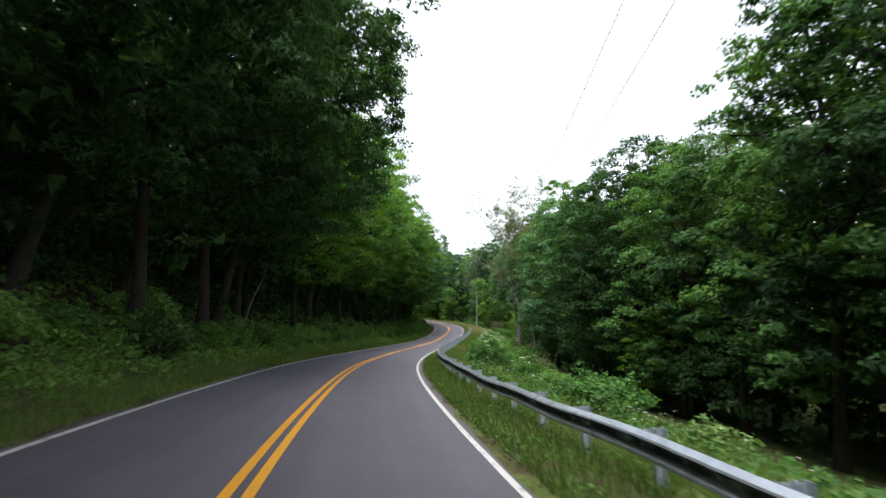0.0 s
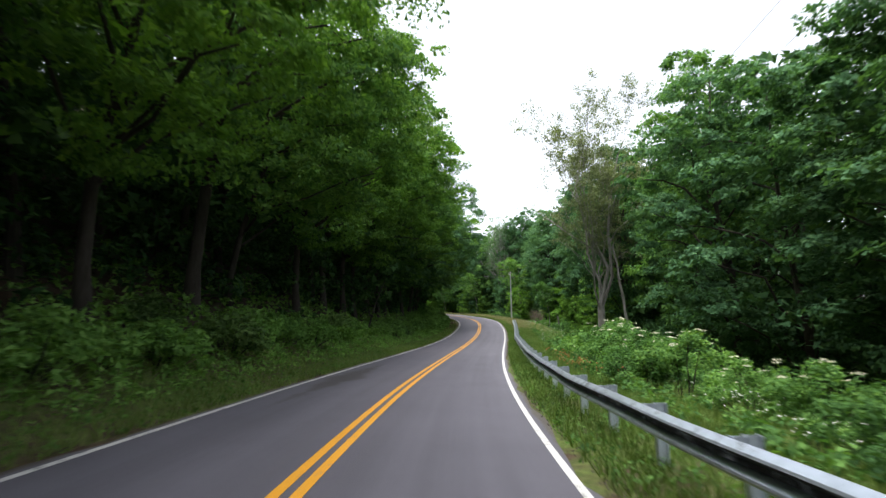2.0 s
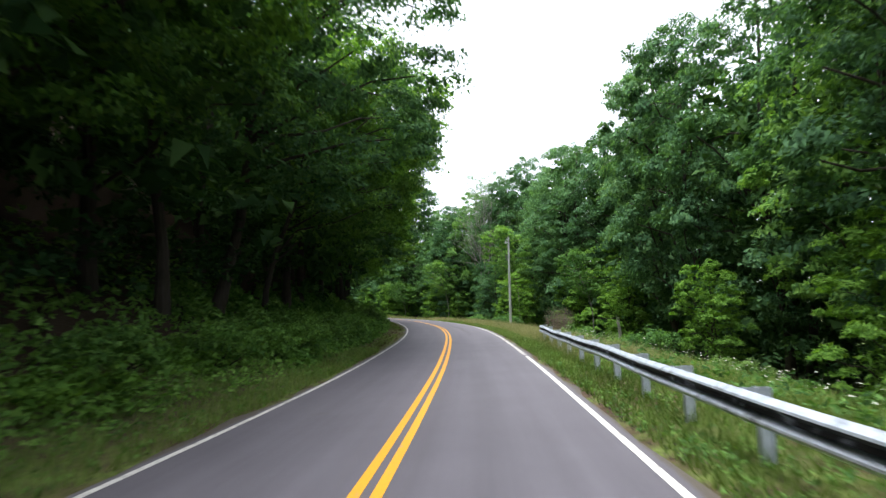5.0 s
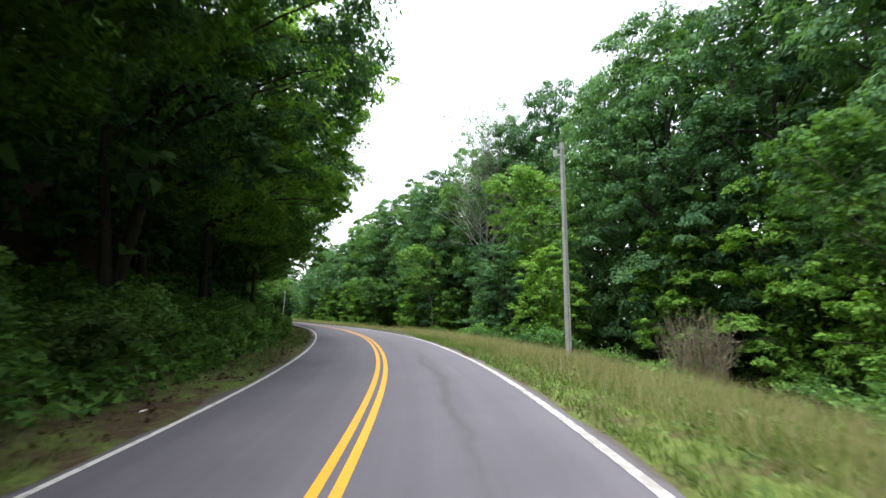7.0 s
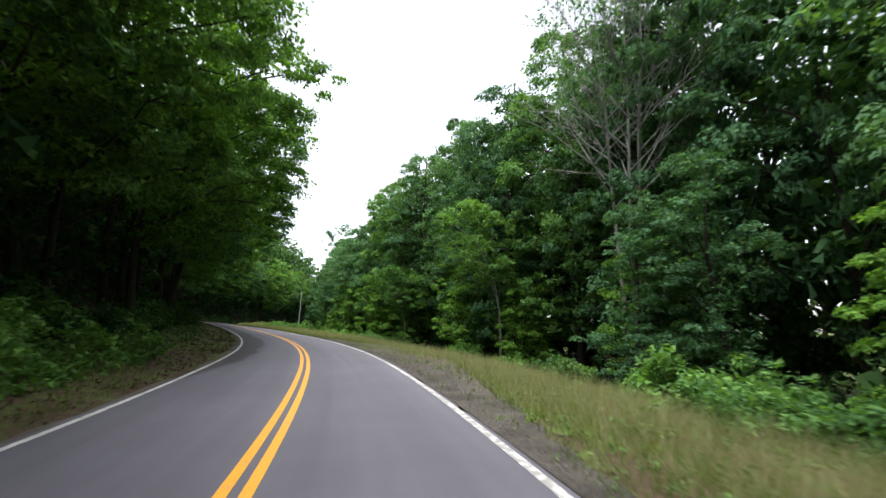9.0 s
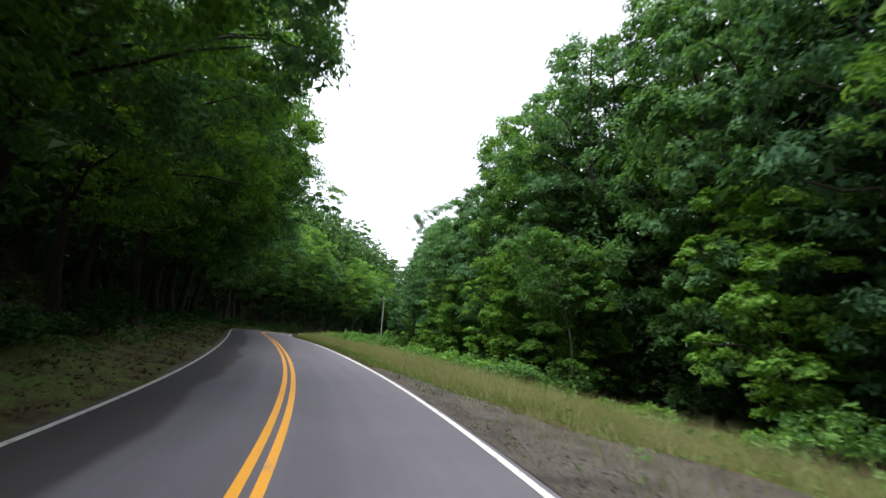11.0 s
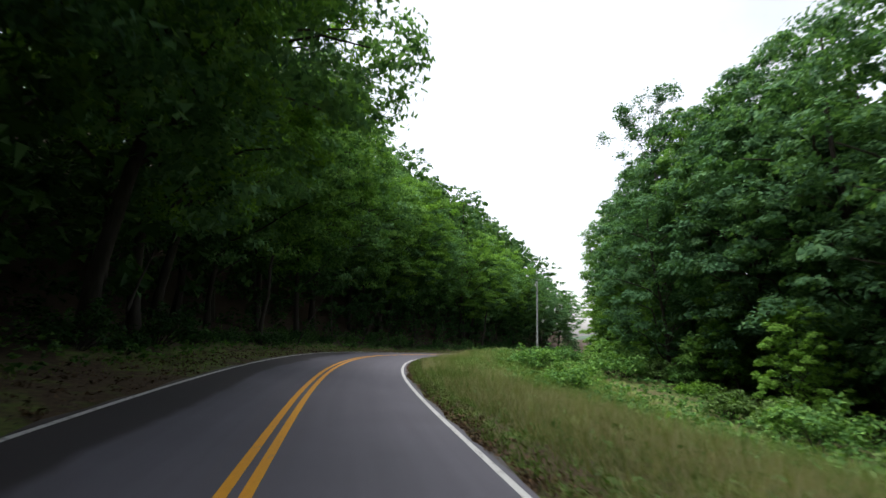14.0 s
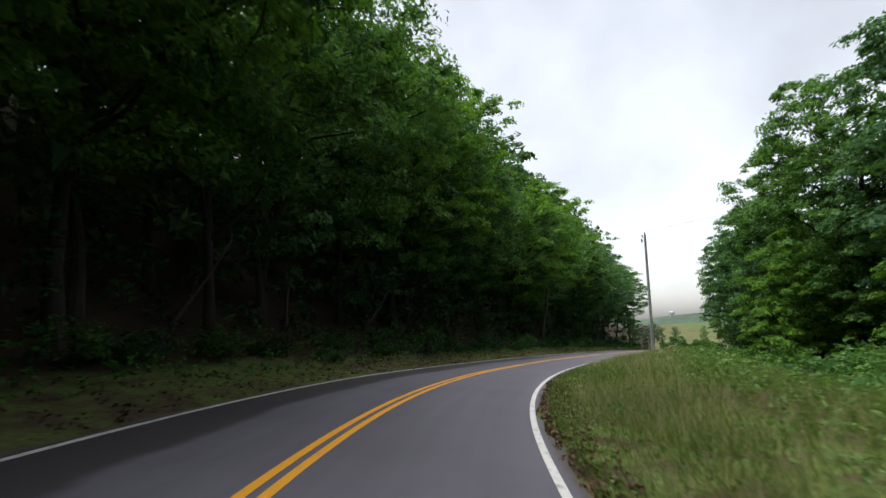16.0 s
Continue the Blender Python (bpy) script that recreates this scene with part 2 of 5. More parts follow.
M_GROUND, M_ASPHALT = make_ground(), make_asphalt()
M_WHITE = paint_material("white_road_paint", (0.54, 0.54, 0.53), 0.39)
M_WHITE_WORN = paint_material("worn_white_road_paint", (0.57, 0.57, 0.56), 0.49)
M_YELLOW = paint_material("yellow_road_paint", (0.66, 0.305, 0.017), 0.33)
def make_gravel():
    """Packed grit: pale stone chips, dark earth between them and muddy hollows."""
    m, nt, b = nodes_of("roadside_gravel", 0.95, 0.1)
    c = coords(nt)
    chip, mud = noise_tex(nt, 26, 6, 0.75, c), noise_tex(nt, 1.1, 6, 0.65, c)
    col = ramp(nt, chip, [(0.34, (0.024, 0.021, 0.018)), (0.52, (0.070, 0.063, 0.056)), (0.70, (0.185, 0.172, 0.158))])
    col = mix(nt, ramp(nt, mud, [(0.42, (0, 0, 0)), (0.60, (1, 1, 1))]), col, mix(nt, 0.3, (0.030, 0.027, 0.024), col))
    nt.links.new(col, b.inputs["Base Color"])
    bump(nt, b, chip, 0.9, 0.03)
    return m


M_GRAVEL = make_gravel()
def make_steel(name, grime_shade):
    """Old galvanised steel: dull zinc with dark grime runs and rust freckles; the second value adds grime and painted
    shade.
    """
    m, nt, b = nodes_of(name, 0.5, 0.4)
    c = coords(nt)
    zinc = ramp(nt, noise_tex(nt, 6, 6, 0.65, c), [(0.3, (0.40, 0.45, 0.51)), (0.7, (0.62, 0.68, 0.77))])
    grime = ramp(nt, noise_tex(nt, 2.6, 8, 0.75, c), [(0.54 - grime_shade, (0, 0, 0)), (0.70 - grime_shade, (1, 1, 1))])
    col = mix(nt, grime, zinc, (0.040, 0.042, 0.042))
    rust = ramp(nt, noise_tex(nt, 19, 5, 0.7, c), [(0.66, (0, 0, 0)), (0.72, (1, 1, 1))])
    nt.links.new(mix(nt, rust, col, (0.060, 0.040, 0.028)), b.inputs["Base Color"])
    nt.links.new(ramp(nt, grime, [(0.0, (0.33, 0.33, 0.33)), (1.0, (0.75, 0.75, 0.75))]), b.inputs["Roughness"])
    b.inputs["Metallic"].default_value = 0.8
    bump(nt, b, noise_tex(nt, 40, 4, 0.6, c), 0.15, 0.004)
    return m


M_STEEL = make_steel("galvanised_steel", 0.0)
M_STEEL_GRIME_SHADE = make_steel("grimy_shaded_steel", 0.22)
M_STEEL_POST = plain_material("weathered_steel_post", (0.42, 0.47, 0.54), 0.5, 0.5, 0.35, 9)
M_DAISY = plain_material("white_petals", (0.74, 0.74, 0.70), 0.8, 0, 0.1, 20)
M_PETAL = plain_material("cream_blossom", (0.50, 0.50, 0.36), 0.8, 0, 0.15, 20)
M_ORANGE = plain_material("orange_petals", (0.40, 0.155, 0.045), 0.7, 0, 0.2, 20)
M_WIRE = plain_material("dark_cable", (0.10, 0.10, 0.10), 0.6)
M_CERAMIC = plain_material("grey_ceramic", (0.35, 0.36, 0.36), 0.3)
M_HILL = plain_material("distant_wooded_hill", (0.060, 0.085, 0.062), 0.95, 0, 0.35, 0.12, 0.05)
M_TOWER = plain_material("pale_concrete", (0.42, 0.44, 0.46), 0.8, 0, 0.1, 1)
M_PAPER = plain_material("white_paper", (0.75, 0.75, 0.73), 0.8, 0, 0.1, 20)
M_LITTER = leaf_material("fallen_leaves", (0.040, 0.028, 0.018), (0.090, 0.060, 0.037), (0.165, 0.108, 0.064), 0.1)

# ---- the road's line: centre points, height of the crown, and the cross slope ----
CENTRE = [(13.60, -60.00), (6.30, -25.00), (0.07, -5.50), (-1.08, 0.00), (-2.18, 6.40), (-3.03, 12.80), (-3.68, 19.20), (-4.07, 25.60), (-4.16, 32.00), (-3.99, 38.40), (-3.58, 44.80), (-3.01, 51.20), (-2.33, 57.60), (-1.58, 64.00), (-0.84, 70.40), (-0.16, 76.80), (0.44, 83.20), (0.91, 89.60), (1.28, 96.00), (1.47, 102.40), (1.33, 108.80), (0.78, 115.20), (-0.12, 121.60), (-1.34, 128.00), (-2.86, 134.40), (-4.67, 140.80), (-6.84, 147.20), (-9.48, 153.60), (-12.62, 160.00), (-16.19, 166.40), (-20.06, 172.80), (-24.10, 179.20), (-28.27, 185.60), (-32.35, 192.00), (-36.04, 198.40), (-39.08, 204.80), (-41.24, 211.20), (-42.51, 217.60), (-43.05, 224.00), (-43.05, 230.40), (-42.66, 236.80), (-42.01, 243.20), (-41.21, 249.60), (-39.22, 264.00), (-37.40, 278.00), (-34.60, 300.00), (-30.50, 330.00)]
LEVEL = [(-60.00, -1.00), (-4.00, -0.96), (2.40, -1.26), (8.80, -1.55), (15.20, -1.86), (21.60, -2.18), (28.00, -2.52), (34.40, -2.83), (40.80, -3.10), (47.20, -3.35), (53.60, -3.56), (60.00, -3.72), (66.40, -3.82), (72.80, -3.86), (79.20, -3.82), (85.60, -3.73), (92.00, -3.61), (98.40, -3.49), (104.80, -3.34), (111.20, -3.20), (117.60, -3.07), (124.00, -2.94), (130.40, -2.85), (136.80, -2.76), (143.20, -2.68), (149.60, -2.58), (156.00, -2.44), (162.40, -2.26), (168.80, -2.05), (175.20, -1.83), (181.60, -1.63), (188.00, -1.46), (194.40, -1.35), (200.80, -1.30), (207.20, -1.30), (213.60, -1.42), (220.00, -1.62), (226.40, -1.86), (232.80, -2.10), (239.20, -2.36), (245.60, -2.62), (252.00, -2.90), (266.00, -3.52), (300.00, -5.40), (330.00, -6.50)]
TILT = [(-60.00, -1.96), (0.00, -1.97), (8.00, -1.98), (16.00, -1.99), (24.00, -1.79), (32.00, -1.44), (40.00, -0.97), (48.00, -0.71), (56.00, 0.01), (64.00, 0.90), (72.00, 2.11), (80.00, 2.96), (88.00, 3.30), (96.00, 3.36), (104.00, 2.55), (112.00, 1.46), (120.00, 0.75), (128.00, -0.17), (136.00, -0.65), (144.00, -0.85), (152.00, -1.39), (160.00, -2.37), (168.00, -3.33), (176.00, -3.87), (184.00, -5.13), (192.00, -5.83), (200.00, -6.24), (208.00, -5.61), (216.00, -4.94), (224.00, -3.76), (232.00, -3.33), (240.00, -3.09), (248.00, -2.83), (256.00, -2.72), (330.00, -0.90)]


def spline(points, step=0.5):
    p = np.array(points, float)
    p = np.vstack([2 * p[0] - p[1], p, 2 * p[-1] - p[-2]])
    out = []
    for a, b, c, d in zip(p[:-3], p[1:-2], p[2:-1], p[3:]):
        n = max(2, int(np.linalg.norm(c - b) / step))
        t = np.linspace(0, 1, n, endpoint=False)[:, None]
        out.append(0.5 * (2 * b + (c - a) * t + (2 * a - 5 * b + 4 * c - d) * t ** 2 + (3 * b - a - 3 * c + d) * t ** 3))
    return np.vstack(out)


LINE = spline(CENTRE)
for _ in range(16):
    LINE[1:-1] = (LINE[:-2] + 2 * LINE[1:-1] + LINE[2:]) / 4
RUN = np.concatenate([[0], np.cumsum(np.linalg.norm(np.diff(LINE, axis=0), axis=1))])
RUN = RUN - np.interp(0.0, LINE[:, 1], RUN)          # 0 where y = 0
S0, S1 = RUN[0], RUN[-1]
AHEAD = np.gradient(LINE, axis=0)
AHEAD /= np.linalg.norm(AHEAD, axis=1)[:, None]


def on_road(s, d):
    """World x, y for metres along the road and metres to the right of its centre."""
    s, d = np.asarray(s, float), np.asarray(d, float)
    c = np.stack([np.interp(s, RUN, LINE[:, k]) for k in (0, 1)], -1)
    a = np.stack([np.interp(s, RUN, AHEAD[:, k]) for k in (0, 1)], -1)
    return c[..., 0] + a[..., 1] * d, c[..., 1] - a[..., 0] * d


GRADE = spline(LEVEL)


def table(rows, y):
    r = np.array(rows)
    return np.interp(y, r[:, 0], r[:, 1])


HALF = 2.79                       # centre to white line
# past -9 the left slope is steepened unseen, to shut out sky and light
LEFT_BANK = [(-400, 60), (-60, 34), (-30, 18.0), (-14, 5.5), (-9, 1.9), (-7, 1.0), (-5.5, 0.35), (-4.4, 0.06), (-3.2, 0.0), (0, 0)]
RIGHT_BANK = [(0, 0), (3.2, 0.0), (4.2, -0.02), (5.5, -0.10), (8, -0.55), (12, -1.5), (20, -2.6), (60, -3.0), (400, 4)]


def height(s, d):
    """Height of the ground at s, d."""
    s, d = np.asarray(s, float), np.asarray(d, float)
    y = np.interp(s, RUN, LINE[:, 1])
    z = np.interp(y, GRADE[:, 0], GRADE[:, 1]) + np.tan(np.radians(table(TILT, y))) * np.clip(d, -4.5, 4.5)
    left, right = table(LEFT_BANK, d), table(RIGHT_BANK, d)
    flat_left = np.clip((y - 145) / 55, 0, 1)
    left = left * (1 - 0.45 * flat_left * np.clip((d + 17) / 6, 0, 1))
    mound = np.clip((y - 197) / 15, 0, 1) * np.clip((258 - y) / 15, 0, 1)
    right = right * (1 - 0.6 * mound) + mound * 0.55 * np.exp(-((d - 7.5) / 2.6) ** 2)
    drop = np.clip((d - 4.5) / 6, 0, 1)
    lift = np.clip((40 - y) / 40, 0, 1) * -0.6 * drop
    bumps = 0.10 * np.sin(0.9 * s + 1.3 * d) * np.sin(0.37 * s - 0.8 * d) * np.clip((np.abs(d) - 3.4) / 2, 0, 1)
    return z + np.where(d < 0, left, right) + lift + bumps


def mesh_of(name, verts, faces, materials, index=None, smooth=False, uv=None):
    me = bpy.data.meshes.new(name)
    verts, faces = np.asarray(verts, np.float32), np.asarray(faces, np.int32)
    k = faces.shape[1]
    me.vertices.add(len(verts))
    me.vertices.foreach_set("co", verts.ravel())
    me.loops.add(faces.size)
    me.loops.foreach_set("vertex_index", faces.ravel())
    me.polygons.add(len(faces))
    me.polygons.foreach_set("loop_start", np.arange(0, faces.size, k, dtype=np.int32))
    for m in materials:
        me.materials.append(m)
    if index is not None:
        me.polygons.foreach_set("material_index", np.asarray(index, np.int32))
    me.update(calc_edges=True)
    me.polygons.foreach_set("use_smooth", np.full(len(faces), smooth))
    if uv is not None:
        layer = me.uv_layers.new(name="UVMap")
        layer.data.foreach_set("uv", np.asarray(uv, np.float32)[faces.ravel()].ravel())
    me.validate()
    return me


def grid_faces(rows, cols):
    i = np.arange(rows - 1)[:, None] * cols + np.arange(cols - 1)[None]
    return np.stack([i, i + 1, i + cols + 1, i + cols], -1).reshape(-1, 4)


def strip(name, s, d_rows, lift, material, kind="structure"):
    """A sheet that follows the road: for each s a row of offsets d."""
    s, d = np.asarray(s, float)[:, None], np.asarray(d_rows, float)
    d = np.broadcast_to(d, (len(s), d.shape[-1]))
    ss = np.broadcast_to(s, d.shape)
    x, y = on_road(ss, d)
    z = height(ss, d) + lift
    v = np.stack([x, y, z], -1).reshape(-1, 3)
    ob = new(name, mesh_of(name, v, grid_faces(*d.shape), [material], smooth=True, uv=np.stack([d, ss], -1).reshape(-1, 2)))
    tagged(ob, kind=kind)
    return ob


# ---- ground: one sheet to the horizon ----
along = np.concatenate([[S0 - 2500, S0 - 900, S0 - 300, S0 - 80], np.arange(S0, S1 - 12, 1.0), [S1 + 80, S1 + 300, S1 + 900, S1 + 2500]])
across = np.concatenate([[-2500, -900, -300, -120, -60, -40], np.arange(-30, -12, 2.0), np.arange(-12, -3.0, 0.6), [-2.9, -1.5, 0, 1.5, 2.9],
                         np.arange(3.0, 12, 0.6), np.arange(12, 31, 2.0), [40, 60, 120, 300, 900, 2500]])
S, D = np.meshgrid(along, across, indexing="ij")
inner = np.clip(D, -30, 30)
X, Y = on_road(np.clip(S, S0, S1), inner)
X, Y = X + (D - inner), Y + np.where(S < S0, S - S0, np.where(S > S1, S - S1, 0))
Z = height(np.clip(S, S0, S1), D) - np.where(np.abs(D) < 3.05, 0.06, 0.0)
Z = np.where(D > 500, 2.0, Z)
Z = np.where(S > S1, -7.0, Z)
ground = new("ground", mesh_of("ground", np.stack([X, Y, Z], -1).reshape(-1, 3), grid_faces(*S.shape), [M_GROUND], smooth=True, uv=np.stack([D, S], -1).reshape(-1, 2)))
tagged(ground, "grassy verge beside the road and leaf-covered floor with painted shade", "ground", kind="structure")

# ---- road and its painted lines ----
rs = np.arange(S0 + 2, S1 - 14, 0.5)
ragged = np.random.default_rng(4)
wob_l = np.interp(rs, rs[::2], ragged.normal(0, 0.075, len(rs[::2])))
wob_r = np.interp(rs, rs[::2], ragged.normal(0, 0.075, len(rs[::2])))


road_d = np.stack([-2.99 + wob_l, np.full(len(rs), -2.6), np.full(len(rs), -1.3), np.zeros(len(rs)), np.full(len(rs), 1.3), np.full(len(rs), 2.6), 2.99 + wob_r], -1)
road = strip("road", rs, road_d, 0.012, M_ASPHALT)
tagged(road, "worn grey asphalt two-lane road with dark stains", "road")


def painted(name, d, width, material, label, s=rs):
    ob = strip(name, s, np.stack([np.full(len(s), d - width / 2), np.full(len(s), d + width / 2)], -1), 0.017, material)
    return tagged(ob, label, "road marking")


painted("centre_line", -0.105, 0.115, M_YELLOW, "solid yellow centre line painted on asphalt")
painted("centre_line", 0.105, 0.115, M_YELLOW, "solid yellow centre line painted on asphalt")
painted("edge_line", -HALF, 0.10, M_WHITE, "solid white edge line painted on asphalt")
painted("edge_line", HALF, 0.098, M_WHITE, "solid white edge line painted on asphalt", rs[rs < 86])
painted("edge_line", HALF, 0.12, M_WHITE_WORN, "worn flaking white edge line on asphalt", rs[(rs >= 86) & (rs < 146)])
painted("edge_line", HALF, 0.105, M_WHITE, "solid white edge line painted on asphalt", rs[rs >= 145.9])


# ---- small builders ----
def tube(points, radii, sides=8):
    """A tapered round limb along points: verts and quads."""
    p, r = np.asarray(points, float), np.asarray(radii, float)
    t = np.gradient(p, axis=0)
    t /= np.linalg.norm(t, axis=1)[:, None] + 1e-9
    ref = np.where(np.abs(t[:, 2:3]) > 0.9, [[1.0, 0, 0]], [[0, 0, 1.0]])
    a = np.cross(t, ref)
    a /= np.linalg.norm(a, axis=1)[:, None]
    b = np.cross(t, a)
    w = np.linspace(0, 2 * np.pi, sides, endpoint=False)
    v = p[:, None] + r[:, None, None] * (np.cos(w)[None, :, None] * a[:, None] + np.sin(w)[None, :, None] * b[:, None])
    i = np.arange(len(p) - 1)[:, None] * sides + np.arange(sides)[None]
    j = np.arange(len(p) - 1)[:, None] * sides + (np.arange(sides)[None] + 1) % sides
    f = np.stack([i, j, j + sides, i + sides], -1).reshape(-1, 4)
    return v.reshape(-1, 3), f


def joined(pieces):
    verts, faces, n = [], [], 0
    for v, f in pieces:
        verts.append(v)
        faces.append(np.asarray(f) + n)
        n += len(v)
    return np.vstack(verts), np.vstack(faces)


def leaves(rng, centres, radii, per, size, flat=0.6, droop=0.5, dome=False):
    """Clumps of leaves: every leaf a small pointed blade."""
    n = len(centres) * per
    c = np.repeat(centres, per, axis=0)
    r = np.repeat(radii, per)[:, None]
    u = rng.normal(size=(n, 3))
    u /= np.linalg.norm(u, axis=1)[:, None]
    u *= rng.random((n, 1)) ** (0.3 if dome else 0.45)
    if dome:
        u[:, 2] = np.where(rng.random(n) < 0.8, np.abs(u[:, 2]), u[:, 2])
    p = c + u * r * [1, 1, flat]
    p[:, 2] -= droop * (u[:, 0] ** 2 + u[:, 1] ** 2) * r[:, 0] * 0.35
    nrm = rng.normal(size=(n, 3)) * 0.55 + u * 0.5 + [0, 0, 0.75]
    nrm /= np.linalg.norm(nrm, axis=1)[:, None]
    a = np.cross(nrm, rng.normal(size=(n, 3)))
    a /= np.linalg.norm(a, axis=1)[:, None]
    b = np.cross(nrm, a)
    size = size * rng.uniform(0.65, 1.3, (n, 1))
    v = np.stack([p - a * size * 0.5 + b * size * 0.27, p - a * size * 0.4 - b * size * 0.33, p + a * size * 0.6], 1).reshape(-1, 3)
    return v, np.arange(3 * n).reshape(-1, 3)


def part(name, verts, faces, material, parent, label="", smooth=False):
    ob = new(name, mesh_of(name, verts, faces, [material], smooth=smooth))
    ob.parent = parent
    if label:
        tagged(ob, label)
    return ob


def crown_leaves(rng, centres, radii, clusters, per, size, flat=0.72, bias=0.0):
    """Rounded lobes of foliage: every lobe carries drooping tufts, every tuft many small pointed leaves."""
    n = len(centres)
    u = rng.normal(size=(n * clusters, 3))
    u[:, 2] = np.where((u[:, 2] < 0) & (rng.random(len(u)) < 0.55), -u[:, 2], u[:, 2])
    u[:, 0] = np.where(rng.random(len(u)) < abs(bias), np.copysign(u[:, 0], bias), u[:, 0])
    u /= np.linalg.norm(u, axis=1)[:, None]
    c, r = np.repeat(centres, clusters, axis=0), np.repeat(radii, clusters)[:, None]
    tuft = c + u * r * [1, 1, flat] * rng.uniform(0.70, 1.04, (len(u), 1))
    wide = np.repeat(r * rng.uniform(0.25, 0.42, (len(u), 1)), per, axis=0)
    host = np.repeat(np.repeat(np.arange(n), clusters), per)
    out = np.repeat(u, per, axis=0)
    w = rng.normal(size=(len(out), 3))
    w /= np.linalg.norm(w, axis=1)[:, None]
    w *= rng.random((len(w), 1)) ** 0.5
    p = np.repeat(tuft, per, axis=0) + w * wide * [1.15, 1.15, 0.42]
    p[:, 2] -= 0.42 * (w[:, 0] ** 2 + w[:, 1] ** 2) * wide[:, 0]
    # leaves buried in a neighbouring lobe are not grown
    keep = np.ones(len(p), bool)
    for k in range(n):
        q = (p - centres[k]) / (radii[k] * np.array([1, 1, flat]))
        keep &= (host == k) | ((q ** 2).sum(1) > 0.5)
    p, w, out = p[keep], w[keep], out[keep]
    m = len(p)
    nrm = rng.normal(size=(m, 3)) * 0.42 + out * 0.55 + w * 0.35 + [0, 0, 0.5]
    nrm /= np.linalg.norm(nrm, axis=1)[:, None]
    a = np.cross(nrm, rng.normal(size=(m, 3)))
    a /= np.linalg.norm(a, axis=1)[:, None]
    b = np.cross(nrm, a)
    s = size * rng.uniform(0.6, 1.3, (m, 1))
    v = np.stack([p - a * s * 0.5 + b * s * 0.30, p - a * s * 0.4 - b * s * 0.36, p + a * s * 0.6], 1).reshape(-1, 3)
    return v, np.arange(3 * m).reshape(-1, 3)


def tree(seed, tall, wide, foot, lean, lobes, per, leaf, leaf_mat, bark_mat, trunk_r=0.2, label="", limbs=12, skew=0.0, core=40, fill=34, clusters=11, bias=0.0):
    """Trunk with limbs and a crown of rounded leafy lobes. foot: height where the leaves begin; lean, skew: metres that top and crown hang over to +x."""
    rng = np.random.default_rng(seed)
    root = new("tree")
    tz = np.linspace(-0.4, tall * 0.93, 9)
    bend = np.stack([lean * np.clip(tz / tall, 0, 1) ** 1.5 + 0.25 * np.sin(tz * 0.5 + seed), 0.3 * np.sin(tz * 0.4 + 2 * seed), tz], -1)
    rad = trunk_r * (1.0 - 0.85 * np.clip(tz / tall, 0, 1)) * np.where(tz < 0.3, 1.45, 1)
    pieces = [tube(bend, rad, 9)]
    # lobes wind up round the trunk, larger and further out at mid height
    ang = np.arange(lobes) * 2.4 + rng.normal(0, 0.35, lobes)
    q = (np.arange(lobes) + rng.uniform(0, 0.9, lobes)) / lobes
    radii = wide * rng.uniform(0.27, 0.43, lobes)
    zz = foot + 0.5 * radii + (tall - foot - 1.2 * radii) * q
    prof = np.clip(1 - np.abs((q - 0.48) / 0.53) ** 2.4, 0.02, 1) ** 0.5
    reach = np.clip(wide * prof * rng.uniform(0.85, 1.12, lobes) - 0.7 * radii, 0.1, None)
    centres = np.stack([lean * (zz / tall) ** 1.5 + skew * prof + reach * np.cos(ang), reach * np.sin(ang), zz - 0.02 * reach ** 2], -1)
    if bias:                                   # few boughs on the side that faces into the wood
        keep = (np.cos(ang) * reach * np.sign(bias) > -0.28 * wide) | (rng.random(lobes) < 0.25)
        centres, radii, reach = centres[keep], radii[keep], reach[keep]
    for k in np.argsort(-reach)[:limbs]:
        end = centres[k]
        h0 = max(1.2, end[2] - rng.uniform(1.0, 3.5))
        base = np.array([np.interp(h0, tz, bend[:, 0]), np.interp(h0, tz, bend[:, 1]), h0])
        w = np.linspace(0, 1, 5)[:, None]
        path = base + (end - base) * w
        path[:, 2] += np.sin(w[:, 0] * np.pi) * 0.5
        path[1:4] += rng.normal(0, 0.15, (3, 3))
        pieces.append(tube(path, np.linspace(trunk_r * 0.38, 0.025, 5), 6))
    part("trunk", *joined(pieces), bark_mat, root, smooth=True)
    v, f = crown_leaves(rng, centres, radii, clusters, per, leaf, bias=bias)
    # filler leaves inside the crown, added to block light and sky gaps
    n = core
    ci = rng.uniform(0.1, 0.85, n)
    w = np.clip(1 - np.abs(2 * ci - 1) ** 2.6, 0.05, 1) ** 0.5 * wide * 0.42
    aa, rq = rng.uniform(0, 6.283, n), np.sqrt(rng.random(n))
    zi = foot + (tall - foot) * ci
    inner = np.stack([lean * (zi / tall) ** 1.5 + skew * 0.6 + w * rq * np.cos(aa), w * rq * np.sin(aa), zi], -1)
    v2, f2 = leaves(rng, inner, np.full(n, 1.1 * (wide / 4.8) ** 0.5), fill, max(0.33, leaf), 1.0, 0.0)
    v, f = joined([(v, f), (v2, f2)])
    part("crown", v, f, leaf_mat, root)
    return tagged(root, label, "tree")


def stand(s, d, turn=0.0, size=1.0, sink=0.1, tip=0.0, rise=1.0):
    """A pose on the ground at s, d; rise stretches the height."""
    x, y = on_road(s, d)
    z = float(height(s, d)) - sink
    return pose(float(x), float(y), z, tip, 0, turn) @ Matrix.Diagonal((size, size, size * rise, 1))


